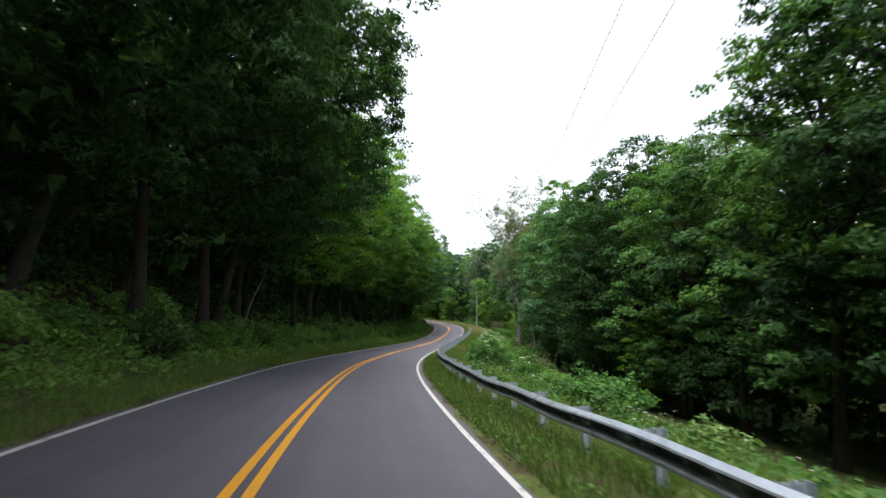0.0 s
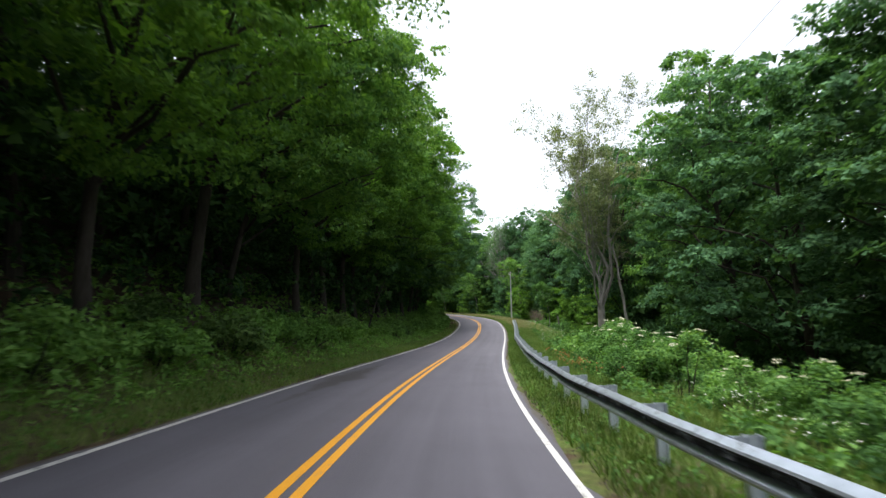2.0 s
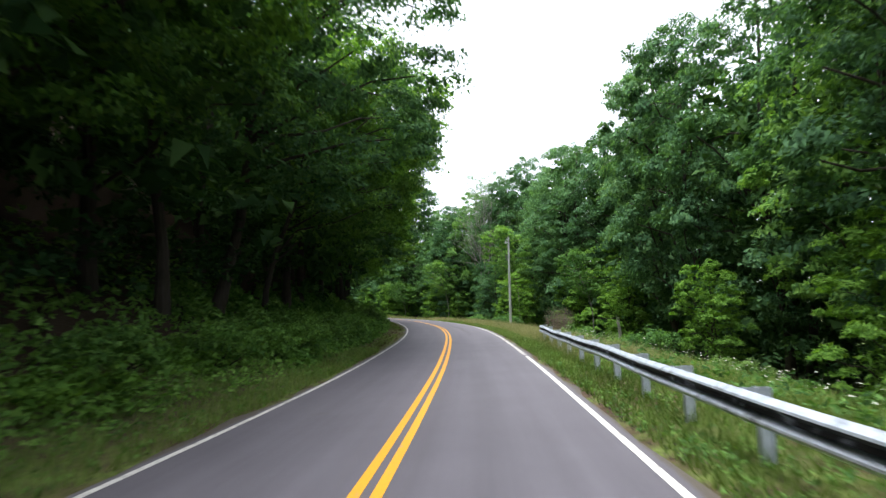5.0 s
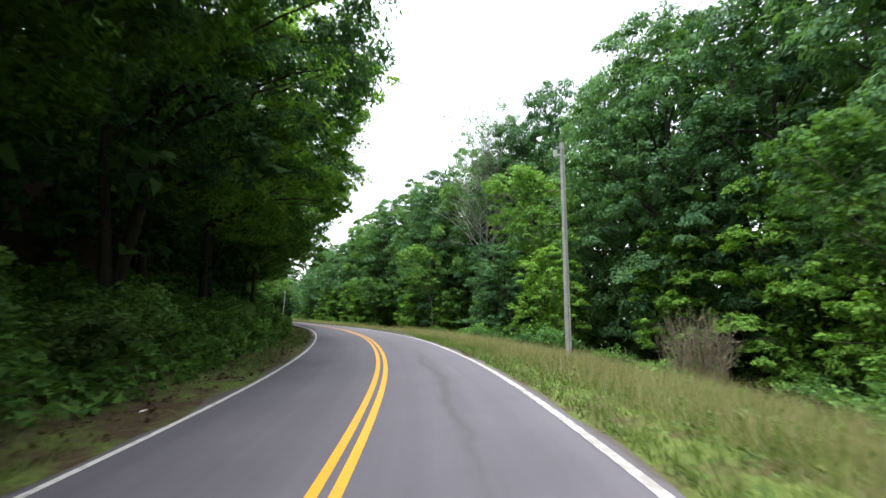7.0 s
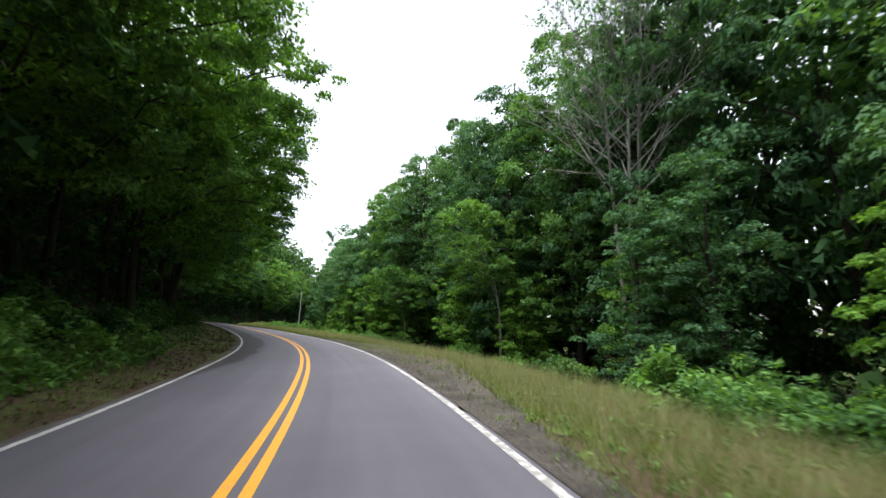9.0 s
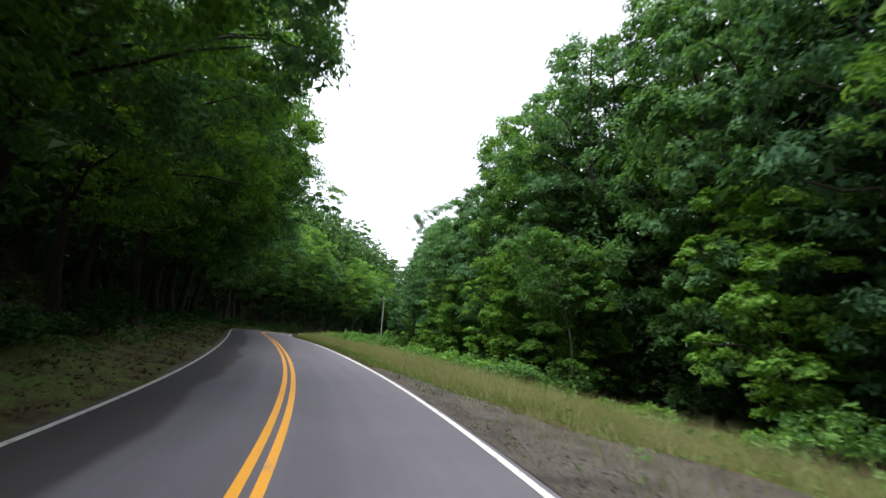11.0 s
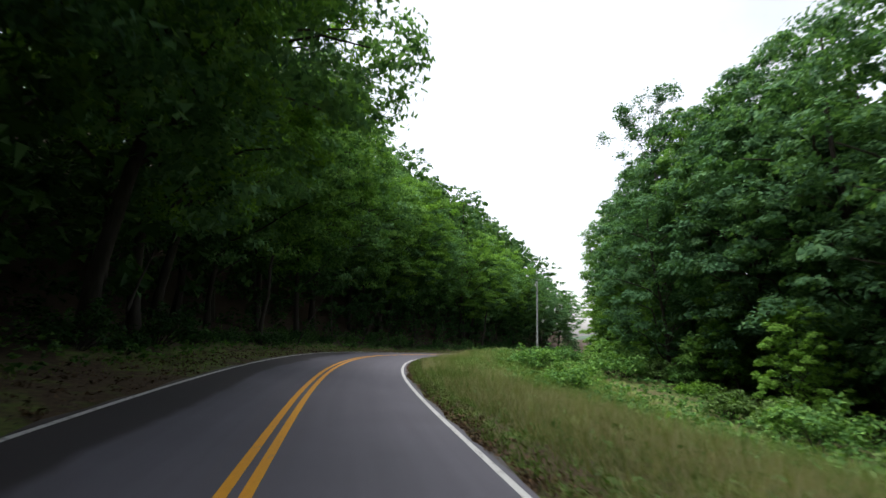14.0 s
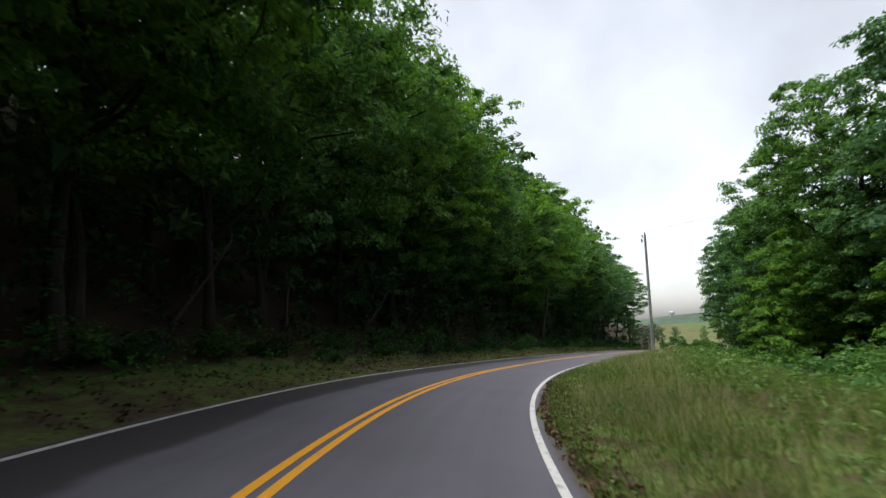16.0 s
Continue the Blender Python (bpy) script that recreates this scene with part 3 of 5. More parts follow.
def ground_z(x, y):
    """Height of the ground at a place beside the road."""
    return float(height(np.interp(y, LINE[:, 1], RUN), x - np.interp(y, LINE[:, 1], LINE[:, 0])))


def heading(s):
    a = [np.interp(s, RUN, AHEAD[:, k]) for k in (0, 1)]
    return math.degrees(math.atan2(a[1], a[0])) - 90       # turns +y onto the road's direction


def ahead_y(s):
    return float(np.interp(s, RUN, LINE[:, 1]))


class Kinds:
    """Prototypes that are set down once and copied after that."""
    def __init__(self, makers):
        self.makers, self.made = makers, {}

    def put(self, k, m, group):
        if k not in self.made:
            self.made[k] = self.makers[k]()
            self.made[k].matrix_basis = m
            return tagged(self.made[k], group=group)
        src = self.made[k]
        c = copy_thing(src, Matrix.Identity(4))
        c.matrix_basis = m
        return tagged(c, group=group)


place = np.random.default_rng(11)

# ---- trees over the road on the hill side: leaning crowns, bare lower trunks ----
hill_edge = Kinds({
    0: lambda: tree(1, 19, 5.4, 4.2, 3.2, 32, 84, 0.205, M_LEAF_SHADE, M_BARK, 0.24, "tall leafy tree leaning over the road", skew=2.3, bias=0.35),
    1: lambda: tree(2, 17, 5.0, 3.8, 2.6, 28, 84, 0.195, M_LEAF_LIME, M_BARK, 0.20, "bright green tree leaning over the road", skew=2.5, bias=0.35),
    2: lambda: tree(3, 20, 5.7, 4.6, 2.4, 33, 84, 0.21, M_LEAF, M_BARK, 0.27, "broad green tree with a leaning trunk", skew=2.0, bias=0.35),
    3: lambda: tree(4, 15, 4.8, 3.4, 3.4, 24, 84, 0.195, M_LEAF, M_BARK, 0.16, "slender tree with branches over the verge", skew=2.3, bias=0.35),
    4: lambda: tree(5, 18, 5.1, 3.4, 2.6, 30, 56, 0.25, M_LEAF_FAR_LIT, M_BARK, 0.22, "tree leaning towards the road, light painted into its leaves", skew=2.2, bias=0.35),
    5: lambda: tree(6, 18, 5.3, 4.0, 2.8, 31, 84, 0.205, M_LEAF_BLUE, M_BARK, 0.23, "deep green tree hanging over the verge", skew=2.4, bias=0.35)})
HILL_TALL = [(-20, 1.05), (40, 1.08), (80, 1.0), (120, 0.94), (145, 0.9), (180, 0.98), (200, 1.2), (214, 1.3), (226, 1.22), (230, 1.12), (236, 1.1), (246, 1.02), (258, 0.97), (275, 0.9), (325, 0.8)]
for s in np.arange(-16, 320, 5.1):
    # leaf kind by stretch paints the light: dark at first, brighter further on
    k = int(place.choice([4, 4, 1, 3] if s > 200 else ([1, 3, 1, 2, 5] if 84 < s < 142 else ([2, 5, 1, 3] if s > 150 else ([2, 1, 1, 3] if s > 30 else [0, 0, 5, 0])))))
    s2, d2 = s + place.uniform(-1.5, 1.5), -8.3 + place.uniform(-1.2, 0.9) + float(table([(52, 0), (62, -0.6), (88, -0.6), (98, -0.3), (120, 0.0), (132, 0.0), (139, 0.2), (150, 0.5), (186, 0.7), (197, 1.4), (206, 1.0), (213, -1.0), (229, -2.8), (275, -3.2), (335, -3)], s))
    hill_edge.put(k, stand(s2, d2, heading(s2) + place.uniform(-35, 35), float(table(HILL_TALL, ahead_y(s2))) * place.uniform(0.93, 1.07)), "trees along the hill side")

def limb_tree(seed):
    """A tall tree with one long limb that arches right over the road."""
    root = tree(seed, 20, 5.2, 5.0, 2.6, 30, 84, 0.205, M_LEAF, M_BARK, 0.27, "tall tree with a long limb arching over the road", skew=1.6, bias=0.35)
    rng = np.random.default_rng(seed + 1)
    w = np.linspace(0, 1, 9)
    limb = np.stack([0.6 + 10.6 * w, 0.5 * np.sin(4 * w), 8.4 + 3.0 * np.sin(w * 2.2) + rng.normal(0, 0.08, 9)], -1)
    pieces, lobes = [tube(limb, np.linspace(0.13, 0.03, 9), 8)], []
    for q, side, up, r in ((0.45, 0.9, 0.5, 0.8), (0.58, -1.2, 0.7, 1.0), (0.70, 1.3, 0.2, 1.05), (0.80, -0.9, 0.9, 1.15), (0.90, 0.7, -0.2, 1.0), (0.97, -0.8, -0.5, 0.95), (1.0, 0.4, 0.6, 1.1), (1.0, 0.1, -1.0, 0.7)):
        at = np.array([np.interp(q, w, limb[:, k]) for k in range(3)])
        end = at + [0.5, side, up]
        pieces.append(tube([at, 0.5 * (at + end) + rng.normal(0, 0.1, 3), end], [0.045, 0.03, 0.012], 5))
        lobes.append((*end, r))
    lobes = np.array(lobes)
    part("limb", *joined(pieces), M_BARK, root, smooth=True)
    part("spray", *crown_leaves(rng, lobes[:, :3], lobes[:, 3], 9, 60, 0.18), M_LEAF, root)
    return root


limb_tree(9).matrix_basis = stand(191.5, -7.2, heading(191.5))

# ---- woods behind them: past counting, one mesh of leaves and one of stems on each side ----
def woods(name, spots, kinds, label, leaf_mat):
    """Many plain forest trees at (pose) spots, joined."""
    made = []
    for seed, tall, wide, foot, lean, mat in kinds:
        t = tree(seed, tall, wide, foot, lean, 26, 9, 0.62, mat, M_BARK, 0.2, "forest tree", limbs=3, core=14, fill=12, clusters=6)
        meshes = [next(c.data for c in t.children if c.name.startswith(n)) for n in ("trunk", "crown")]
        arrays = []
        for me in meshes:
            v = np.empty(len(me.vertices) * 3, np.float32)
            me.vertices.foreach_get("co", v)
            f = np.empty(len(me.loops), np.int32)
            me.loops.foreach_get("vertex_index", f)
            arrays.append((v.reshape(-1, 3), f.reshape(-1, me.polygons[0].loop_total)))
        for c in list(t.children):
            bpy.data.objects.remove(c)
        bpy.data.objects.remove(t)
        made.append(arrays)
    for kind, mat, sub in ((0, M_BARK, "trunks"), (1, leaf_mat, "crowns")):
        pieces = []
        for n, m in spots:
            v, f = made[n % len(made)][kind]
            a = np.array(m)
            pieces.append((v @ a[:3, :3].T + a[:3, 3], f))
        v, f = joined(pieces)
        ob = new(name + "_" + sub, mesh_of(name + "_" + sub, v, f, [mat]))
        tagged(ob, label + (" trunks" if kind == 0 else " foliage"), "woodland", kind="stuff")


spots = []
# the two deepest rows are added to block side light and sky gaps
for row, (d0, step) in enumerate([(-10.5, 4.5), (-15, 5.0), (-20.5, 5.5), (-27, 7.0), (-35, 7.0)]):
    for s in np.arange(-14 - 6 * (row > 2), 316, step):
        spots.append((int(place.integers(0, 3)), stand(s + place.uniform(-2, 2), d0 + place.uniform(-2, 2) - (2.5 if s > 219 else 0), place.uniform(0, 360), place.uniform(0.85, 1.05) * (1.18 if s > 185 else 1))))
# crowns of both woods have the shade painted into their leaf colour
woods("hill_wood", spots, [(21, 20, 5.0, 1.5, 0.5, M_LEAF), (22, 18, 4.6, 1.0, -0.5, M_LEAF), (23, 21, 5.2, 2.0, 0.8, M_LEAF)], "shade-painted hill wood", M_LEAF_SHADE)
LOW_LINE = [(-20, 17.5), (20, 17), (60, 16), (90, 16.5), (103, 17.5), (118, 19), (135, 19), (155, 18), (180, 19.5), (200, 22.5), (214, 23), (228, 20), (240, 17), (262, 13.0), (290, 9.6), (320, 8.6)]
LOW_TALL = [(-12, 20), (11, 19.5), (16, 17.2), (22, 15.6), (30, 17.2), (40, 17.4), (48, 16.6), (57, 18.4), (63, 23.5), (72, 24.8), (80, 24.2), (98, 23.8), (108, 26.5), (122, 25.3), (130, 26), (138, 27.5), (146, 26), (155, 24), (163, 25), (172, 25), (180, 24.8), (186, 22.6), (192, 19.5), (203, 18), (212, 18), (220, 19.8), (228, 19), (239, 17.5), (258, 16.5), (310, 15)]
spots = []
for off, step in ((4.5, 4.6), (10, 5.6), (18, 7.0), (28, 9.0)):
    for s in np.arange(-10, 300, step):
        s2 = s + place.uniform(-2, 2)
        spots.append((int(place.integers(0, 2)), stand(s2, float(table(LOW_LINE, ahead_y(s2))) + off + place.uniform(-1.5, 1.5), place.uniform(0, 360),
                                                       float(table(LOW_TALL, ahead_y(s2))) / 17.5 * place.uniform(0.85, 1.0))))
woods("lower_wood", spots, [(24, 19, 5.0, 0.6, 0.5, M_LEAF), (25, 17, 4.6, 0.4, -0.5, M_LEAF)], "shade-painted lower wood", M_LEAF_SHADE)

# ---- trees along the lower side, leafy to the ground ----
low_edge = Kinds({
    0: lambda: tree(31, 17, 4.6, 1.6, -0.6, 32, 78, 0.20, M_LEAF_BLUE, M_BARK, 0.20, "broad leafy tree with branches to the ground", bias=-0.3),
    1: lambda: tree(32, 19, 4.6, 2.0, -0.4, 36, 78, 0.20, M_LEAF, M_BARK, 0.22, "tall leafy tree at the edge of the wood", bias=-0.3),
    2: lambda: tree(33, 15, 4.3, 1.2, -1.0, 28, 78, 0.20, M_LEAF_BLUE, M_BARK, 0.17, "leafy tree with low drooping branches", bias=-0.3),
    3: lambda: tree(34, 12, 3.7, 0.5, -0.8, 22, 78, 0.20, M_LEAF_LIME, M_BARK, 0.13, "bright green young tree at the edge of the wood"),
    4: lambda: tree(35, 18, 4.7, 2.4, -0.6, 33, 78, 0.205, M_LEAF_SHADE, M_BARK, 0.22, "maple with layered boughs, shade painted into its leaves", bias=-0.3),
    5: lambda: tree(36, 14, 3.4, 6.5, -3.2, 17, 46, 0.18, M_LEAF, M_BARK_PALE, 0.10, "leaning tree with a pale bare trunk")})
LOW_SIZE = {0: 17, 1: 19, 2: 15, 3: 12, 4: 18}
for s in np.arange(-4, 300, 5.2):
    s2 = s + place.uniform(-1.4, 1.4)
    if 66 < s2 < 80:
        continue
    # shade of the first stretch comes from the painted dark leaves of kind 4
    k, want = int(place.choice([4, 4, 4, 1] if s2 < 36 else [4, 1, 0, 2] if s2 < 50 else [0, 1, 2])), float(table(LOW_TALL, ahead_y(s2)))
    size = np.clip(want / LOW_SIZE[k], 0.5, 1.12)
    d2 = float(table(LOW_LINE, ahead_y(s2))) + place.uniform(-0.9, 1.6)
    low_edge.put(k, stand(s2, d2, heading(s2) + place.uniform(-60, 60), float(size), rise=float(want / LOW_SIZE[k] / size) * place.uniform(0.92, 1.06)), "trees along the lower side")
for s in np.arange(86, 265, 11.0):
    s2 = s + place.uniform(-3, 3)
    low_edge.put(3, stand(s2, float(table(LOW_LINE, ahead_y(s2))) - place.uniform(2.0, 3.5), place.uniform(0, 360), place.uniform(0.45, 0.85)), "young trees along the lower side")

for s, d, size in ((106.2, 11.6, 0.55), (127.5, 13.3, 1.0), (171.9, 15.2, 0.7), (154, 14.5, 0.9)):
    low_edge.put(5, stand(s, d, place.uniform(-25, 25), size), "leaning trees below the road")

# a second row, leaves painted shade-dark, where the wood stands close to the road
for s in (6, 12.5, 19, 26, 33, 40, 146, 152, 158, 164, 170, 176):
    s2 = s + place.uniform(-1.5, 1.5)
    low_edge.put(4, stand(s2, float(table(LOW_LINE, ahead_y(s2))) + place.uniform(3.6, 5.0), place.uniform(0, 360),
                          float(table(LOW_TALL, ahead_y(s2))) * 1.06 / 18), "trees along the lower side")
more = copy_thing(low_edge.made[2], Matrix.Identity(4))
more.matrix_basis = pose(-23.4, 216.3, ground_z(-23.4, 216.3) - 0.1, 0, 0, 70) @ Matrix.Scale(0.82, 4)

# the half-dead trees that stand before the lower wood
def airy_tree(seed, tall, stems, leafy, label, trunk_r=0.26, spread=1.0):
    """A tree that forks low into rising limbs and fine twigs, with few leaves."""
    rng = np.random.default_rng(seed)
    root = new("tree")
    pieces, tips = [], []

    def twigs(p, way, length, r, depth):
        end = p + way * length + rng.normal(0, length * 0.06, 3)
        pieces.append(tube([p, 0.5 * (p + end) + rng.normal(0, length * 0.04, 3), end], [r, r * 0.8, r * 0.55], 5 if depth < 2 else 3))
        tips.append(end)
        if depth >= 3:
            return
        for _ in range(3):
            w = way + rng.normal(0, 0.45, 3) + [0, 0, 0.25]
            twigs(p + (end - p) * rng.uniform(0.45, 1.0), w / np.linalg.norm(w), length * rng.uniform(0.45, 0.7), max(0.006, r * 0.5), depth + 1)

    for k in range(stems):
        a = 6.283 * k / stems + seed
        top = tall * (1.0 if k == 0 else 0.93)
        zz = np.linspace(-0.4, top, 12)
        w = np.clip(zz / top, 0, 1)
        pts = np.stack([(0.32 + 1.1 * w ** 1.3) * math.cos(a) * (stems > 1) + 0.07 * np.sin(zz * 0.55 + k), (0.32 + 1.1 * w ** 1.3) * math.sin(a) * (stems > 1) + 0.06 * np.cos(zz * 0.5 + k), zz], -1)
        pieces.append(tube(pts, trunk_r * (1 if k == 0 else 0.75) * (1 - 0.9 * w), 10))
        for h in np.linspace(0.42, 0.98, 24):
            q = np.array([np.interp(h * top, zz, pts[:, i]) for i in range(3)])
            b = rng.uniform(0, 6.283)
            way = np.array([math.cos(b), math.sin(b), rng.uniform(0.7, 1.5)])
            twigs(q, way / np.linalg.norm(way), spread * tall * 0.135 * (1.25 - 0.8 * abs(h - 0.6)), 0.07 * (1.15 - h), 0)
    v, f = joined(pieces)
    v[:, 2] *= tall / v[:, 2].max()
    part("trunk", v, f, M_BARK_PALE, root, smooth=True)
    tips = np.array(tips) * [1, 1, tall / max(p[2] for p in tips)]
    tips = tips[(rng.random(len(tips)) < leafy) & (tips[:, 2] > 0.45 * tall)]
    part("crown", *leaves(rng, tips, rng.uniform(0.25, 0.6, len(tips)), 12, 0.17, 0.7), M_LEAF_BLUE, root)
    return tagged(root, label, "tree")


def forked_tree(seed, tall, fork, label):
    """A stout grey trunk that splits into rising, arching limbs with bare twigs and a thin, faded crown."""
    rng = np.random.default_rng(seed)
    root = new("tree")
    pieces, tips = [], []
    zz = np.linspace(-0.5, fork, 7)
    pieces.append(tube(np.stack([0.05 * np.sin(zz), 0.04 * np.cos(zz), zz], -1), np.linspace(0.46, 0.30, 7), 12))
    pieces.append(tube(np.stack([0.42 - 0.02 * zz, 0.12 + 0 * zz, zz], -1), np.linspace(0.30, 0.20, 7), 10))

    def grow(p, way, length, r, depth):
        w = np.linspace(0, 1, 5)[:, None]
        end = p + way * length
        pts = p + (end - p) * w + np.array([0, 0, 0.10 * length]) * np.sin(w * np.pi / 2) ** 2
        pts[1:] += rng.normal(0, length * 0.03, (4, 3))
        pieces.append(tube(pts, np.linspace(r, max(0.006, r * 0.45), 5), 7 if depth == 0 else 4))
        if depth >= 2:
            tips.append(pts[-1])
            tips.append(pts[2])
        if depth == 3:
            return
        for _ in range((9, 6, 3)[depth]):
            q = rng.uniform(0.3, 1.0)
            side = way + rng.normal(0, (0.42, 0.6, 0.7)[depth], 3) + [0, 0, 0.15]
            start = np.array([np.interp(q, w[:, 0], pts[:, k]) for k in range(3)])
            grow(start, side / np.linalg.norm(side), length * rng.uniform(0.32, 0.55), max(0.006, r * (1.1 - 0.7 * q) * 0.45), depth + 1)

    for k, (dx, dy, top) in enumerate(((-0.14, 0.07, 1.0), (0.12, -0.08, 0.97), (0.04, 0.20, 0.88), (-0.30, -0.14, 0.80), (0.26, 0.16, 0.74))):
        way = np.array([dx, dy, 1.0])
        base = np.array([0.1 * k - 0.2, 0.0, fork - 0.3 - 0.25 * k])
        grow(base, way / np.linalg.norm(way), (tall * top - fork) * 0.80, (0.20, 0.17, 0.13, 0.10, 0.09)[k], 0)
    v, f = joined(pieces)
    part("trunk", v, f, M_BARK_PALE, root, smooth=True)
    tips = np.array(tips)
    tips = tips[(rng.random(len(tips)) < np.clip((tips[:, 2] - 0.35 * tall) / (0.3 * tall), 0.08, 1.0))]
    part("crown", *leaves(rng, tips, rng.uniform(0.3, 0.62, len(tips)), 26, 0.15, 0.7), M_FADED, root, "thin faded olive leaves")
    return tagged(root, label, "tree")


grey = forked_tree(3, 21.5, 4.4, "half-dead grey tree with a forked trunk and thin crown")
grey.matrix_basis = pose(11.25, 73.7, ground_z(11.25, 73.7) - 0.2, 0, 0, 40)
wispy = airy_tree(8, 18.5, 1, 0.85, "thin-crowned tree with visible upper branches", 0.22, 0.72)
wx, wy = -22.85, 221.35
wispy.matrix_basis = pose(wx, wy, ground_z(wx, wy) - 0.1) @ Matrix.Scale(1.21, 4)
bare_top = airy_tree(12, 22.5, 3, 0.22, "tree with several rising stems and a nearly bare twiggy top", 0.17)
bare_top.matrix_basis = stand(142.6, 15.0, 50, 1.05, rise=1.18)


def conifer(seed, tall):
    rng = np.random.default_rng(seed)
    root = new("conifer")
    part("trunk", *tube([(0, 0, -0.3), (0, 0, tall * 0.5), (0, 0, tall)], [0.16, 0.09, 0.02], 8), M_BARK, root, smooth=True)
    c, r = [], []
    for z in np.linspace(0.8, tall * 0.98, 22):
        reach = (1 - z / tall) * tall * 0.26 + 0.1
        for a in rng.uniform(0, 6.283, 7):
            for q in (0.45, 0.85):
                c.append((reach * q * math.cos(a), reach * q * math.sin(a), z - 0.25 * reach * q))
                r.append(0.28 + 0.12 * reach)
    part("crown", *leaves(rng, np.array(c), np.array(r), 22, 0.2, 0.35), M_LEAF_BLUE, root)
    return tagged(root, "dark pointed spruce beside the bend", "tree")


spruce = conifer(5, 10.5)
x0, y0 = -42.0, 308.0
spruce.matrix_basis = pose(x0, y0, ground_z(x0, y0) - 0.1) @ Matrix.Scale(1.3, 4)
for x0, y0, size in ((-38.6, 292, 0.20), (-41.0, 299, 0.26), (-36.0, 303, 0.20), (-22, 316, 0.24), (-15, 320, 0.3), (-33, 342, 0.22), (-26, 345, 0.22), (-38, 348, 0.26)):
    more = copy_thing(low_edge.made[0], Matrix.Identity(4))
    more.matrix_basis = pose(x0, y0, ground_z(x0, min(y0, 330)) - 0.1, 0, 0, 40 * x0) @ Matrix.Scale(size * 1.25, 4)


# ---- shrubs and undergrowth ----
def shrub(seed, tall, wide, per, leaf, mat, label, name="shrub", blossom=None):
    rng = np.random.default_rng(seed)
    root = new(name)
    n = 26
    ang, q = rng.uniform(0, 6.283, n), np.sqrt(rng.random(n))
    c = np.stack([wide * q * np.cos(ang), wide * q * np.sin(ang), tall * (0.25 + 0.7 * rng.random(n) * (1 - 0.55 * q ** 2))], -1)
    stems = [tube(np.linspace((0.1 * math.cos(a), 0.1 * math.sin(a), -0.15), e, 4) + rng.normal(0, 0.03, (4, 3)), [0.022, 0.018, 0.012, 0.006], 5)
             for a, e in zip(ang[:12], c[:12])]
    part("stem", *joined(stems), M_BARK, root, smooth=True)
    part("foliage", *leaves(rng, c, rng.uniform(0.22, 0.42, n) * (wide / 0.9) ** 0.5, per, leaf, 0.7), mat, root)
    if blossom is not None:
        tops = c[np.argsort(-c[:, 2])[:8]] + [0, 0, 0.30] + rng.normal(0, 0.12, (8, 3)) * [1, 1, 0.5]
        part("blossom", *leaves(rng, tops, rng.uniform(0.08, 0.14, 8), 40, 0.034, 0.22), blossom, root, "flat cream flower heads")
    return tagged(root, label, "shrub")


bushes = Kinds({
    0: lambda: shrub(61, 1.1, 0.9, 58, 0.135, M_UNDER, "low leafy shrub on the bank"),
    1: lambda: shrub(62, 1.7, 1.2, 64, 0.15, M_LEAF, "dense leafy shrub on the bank"),
    2: lambda: shrub(63, 0.7, 0.8, 38, 0.135, M_LEAF_LIME, "small bright green shrub in the grass"),
    3: lambda: shrub(64, 2.6, 1.5, 90, 0.17, M_LEAF, "tall leafy shrub at the edge of the wood"),
    4: lambda: shrub(65, 2.0, 1.3, 190, 0.09, M_LEAF, "leafy shrub with flat cream flower heads", "flowering_shrub", M_PETAL),
    5: lambda: shrub(66, 1.0, 1.0, 58, 0.13, M_BANK_LIT, "leafy bank plant with light painted into its green"),
    6: lambda: shrub(67, 1.5, 1.2, 60, 0.145, M_BANK_LIT, "broad bank shrub with light painted into its green"),
    7: lambda: shrub(68, 1.0, 1.0, 40, 0.15, M_LEAF_SHADE, "low shrub on the bank, shade painted into its leaves"),
    8: lambda: shrub(69, 1.7, 1.2, 40, 0.17, M_LEAF_SHADE, "leafy shrub under the trees, shade painted into its leaves")})
for s in np.concatenate([np.arange(-12, 140, 1.7), np.arange(140, 316, 2.4)]):                        # hill side
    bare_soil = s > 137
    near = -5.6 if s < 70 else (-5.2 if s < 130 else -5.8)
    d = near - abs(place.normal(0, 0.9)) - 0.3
    # shrubs with painted shade past s 137, mostly light-painted ones before it
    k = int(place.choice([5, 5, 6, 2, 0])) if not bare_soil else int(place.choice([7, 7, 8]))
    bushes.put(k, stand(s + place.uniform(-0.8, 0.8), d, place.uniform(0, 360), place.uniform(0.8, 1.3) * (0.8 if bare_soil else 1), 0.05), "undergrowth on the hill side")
for s in np.arange(46, 296, 3.3):                         # lower side, in front of the wood
    edge = float(table(LOW_LINE, ahead_y(s))) - 5.2
    k = int(place.choice([0, 1, 1, 2]))
    bushes.put(k, stand(s + place.uniform(-1.2, 1.2), edge + place.uniform(-0.6, 1.4), place.uniform(0, 360), place.uniform(0.8, 1.25), 0.05), "undergrowth below the road")
for s in np.arange(26, 48, 2.3):                          # cream blossom behind the rail
    bushes.put(4, stand(s + place.uniform(-0.6, 0.6), 7.6 + place.uniform(-0.6, 0.8) + (0.9 if s < 32 else 0), place.uniform(0, 360), place.uniform(0.6, 1.0), 0.05), "flowering shrubs behind the rail")
for s, d, size in ((46.8, 8.3, 0.85), (48.6, 7.5, 0.95), (50.7, 8.0, 1.1), (52.4, 7.6, 0.9), (54.6, 8.1, 1.05), (57.0, 8.6, 0.9), (43.0, 7.8, 0.9)):
    bushes.put(4, stand(s, d, place.uniform(0, 360), size * 1.18, 0.05), "flowering shrubs behind the rail")
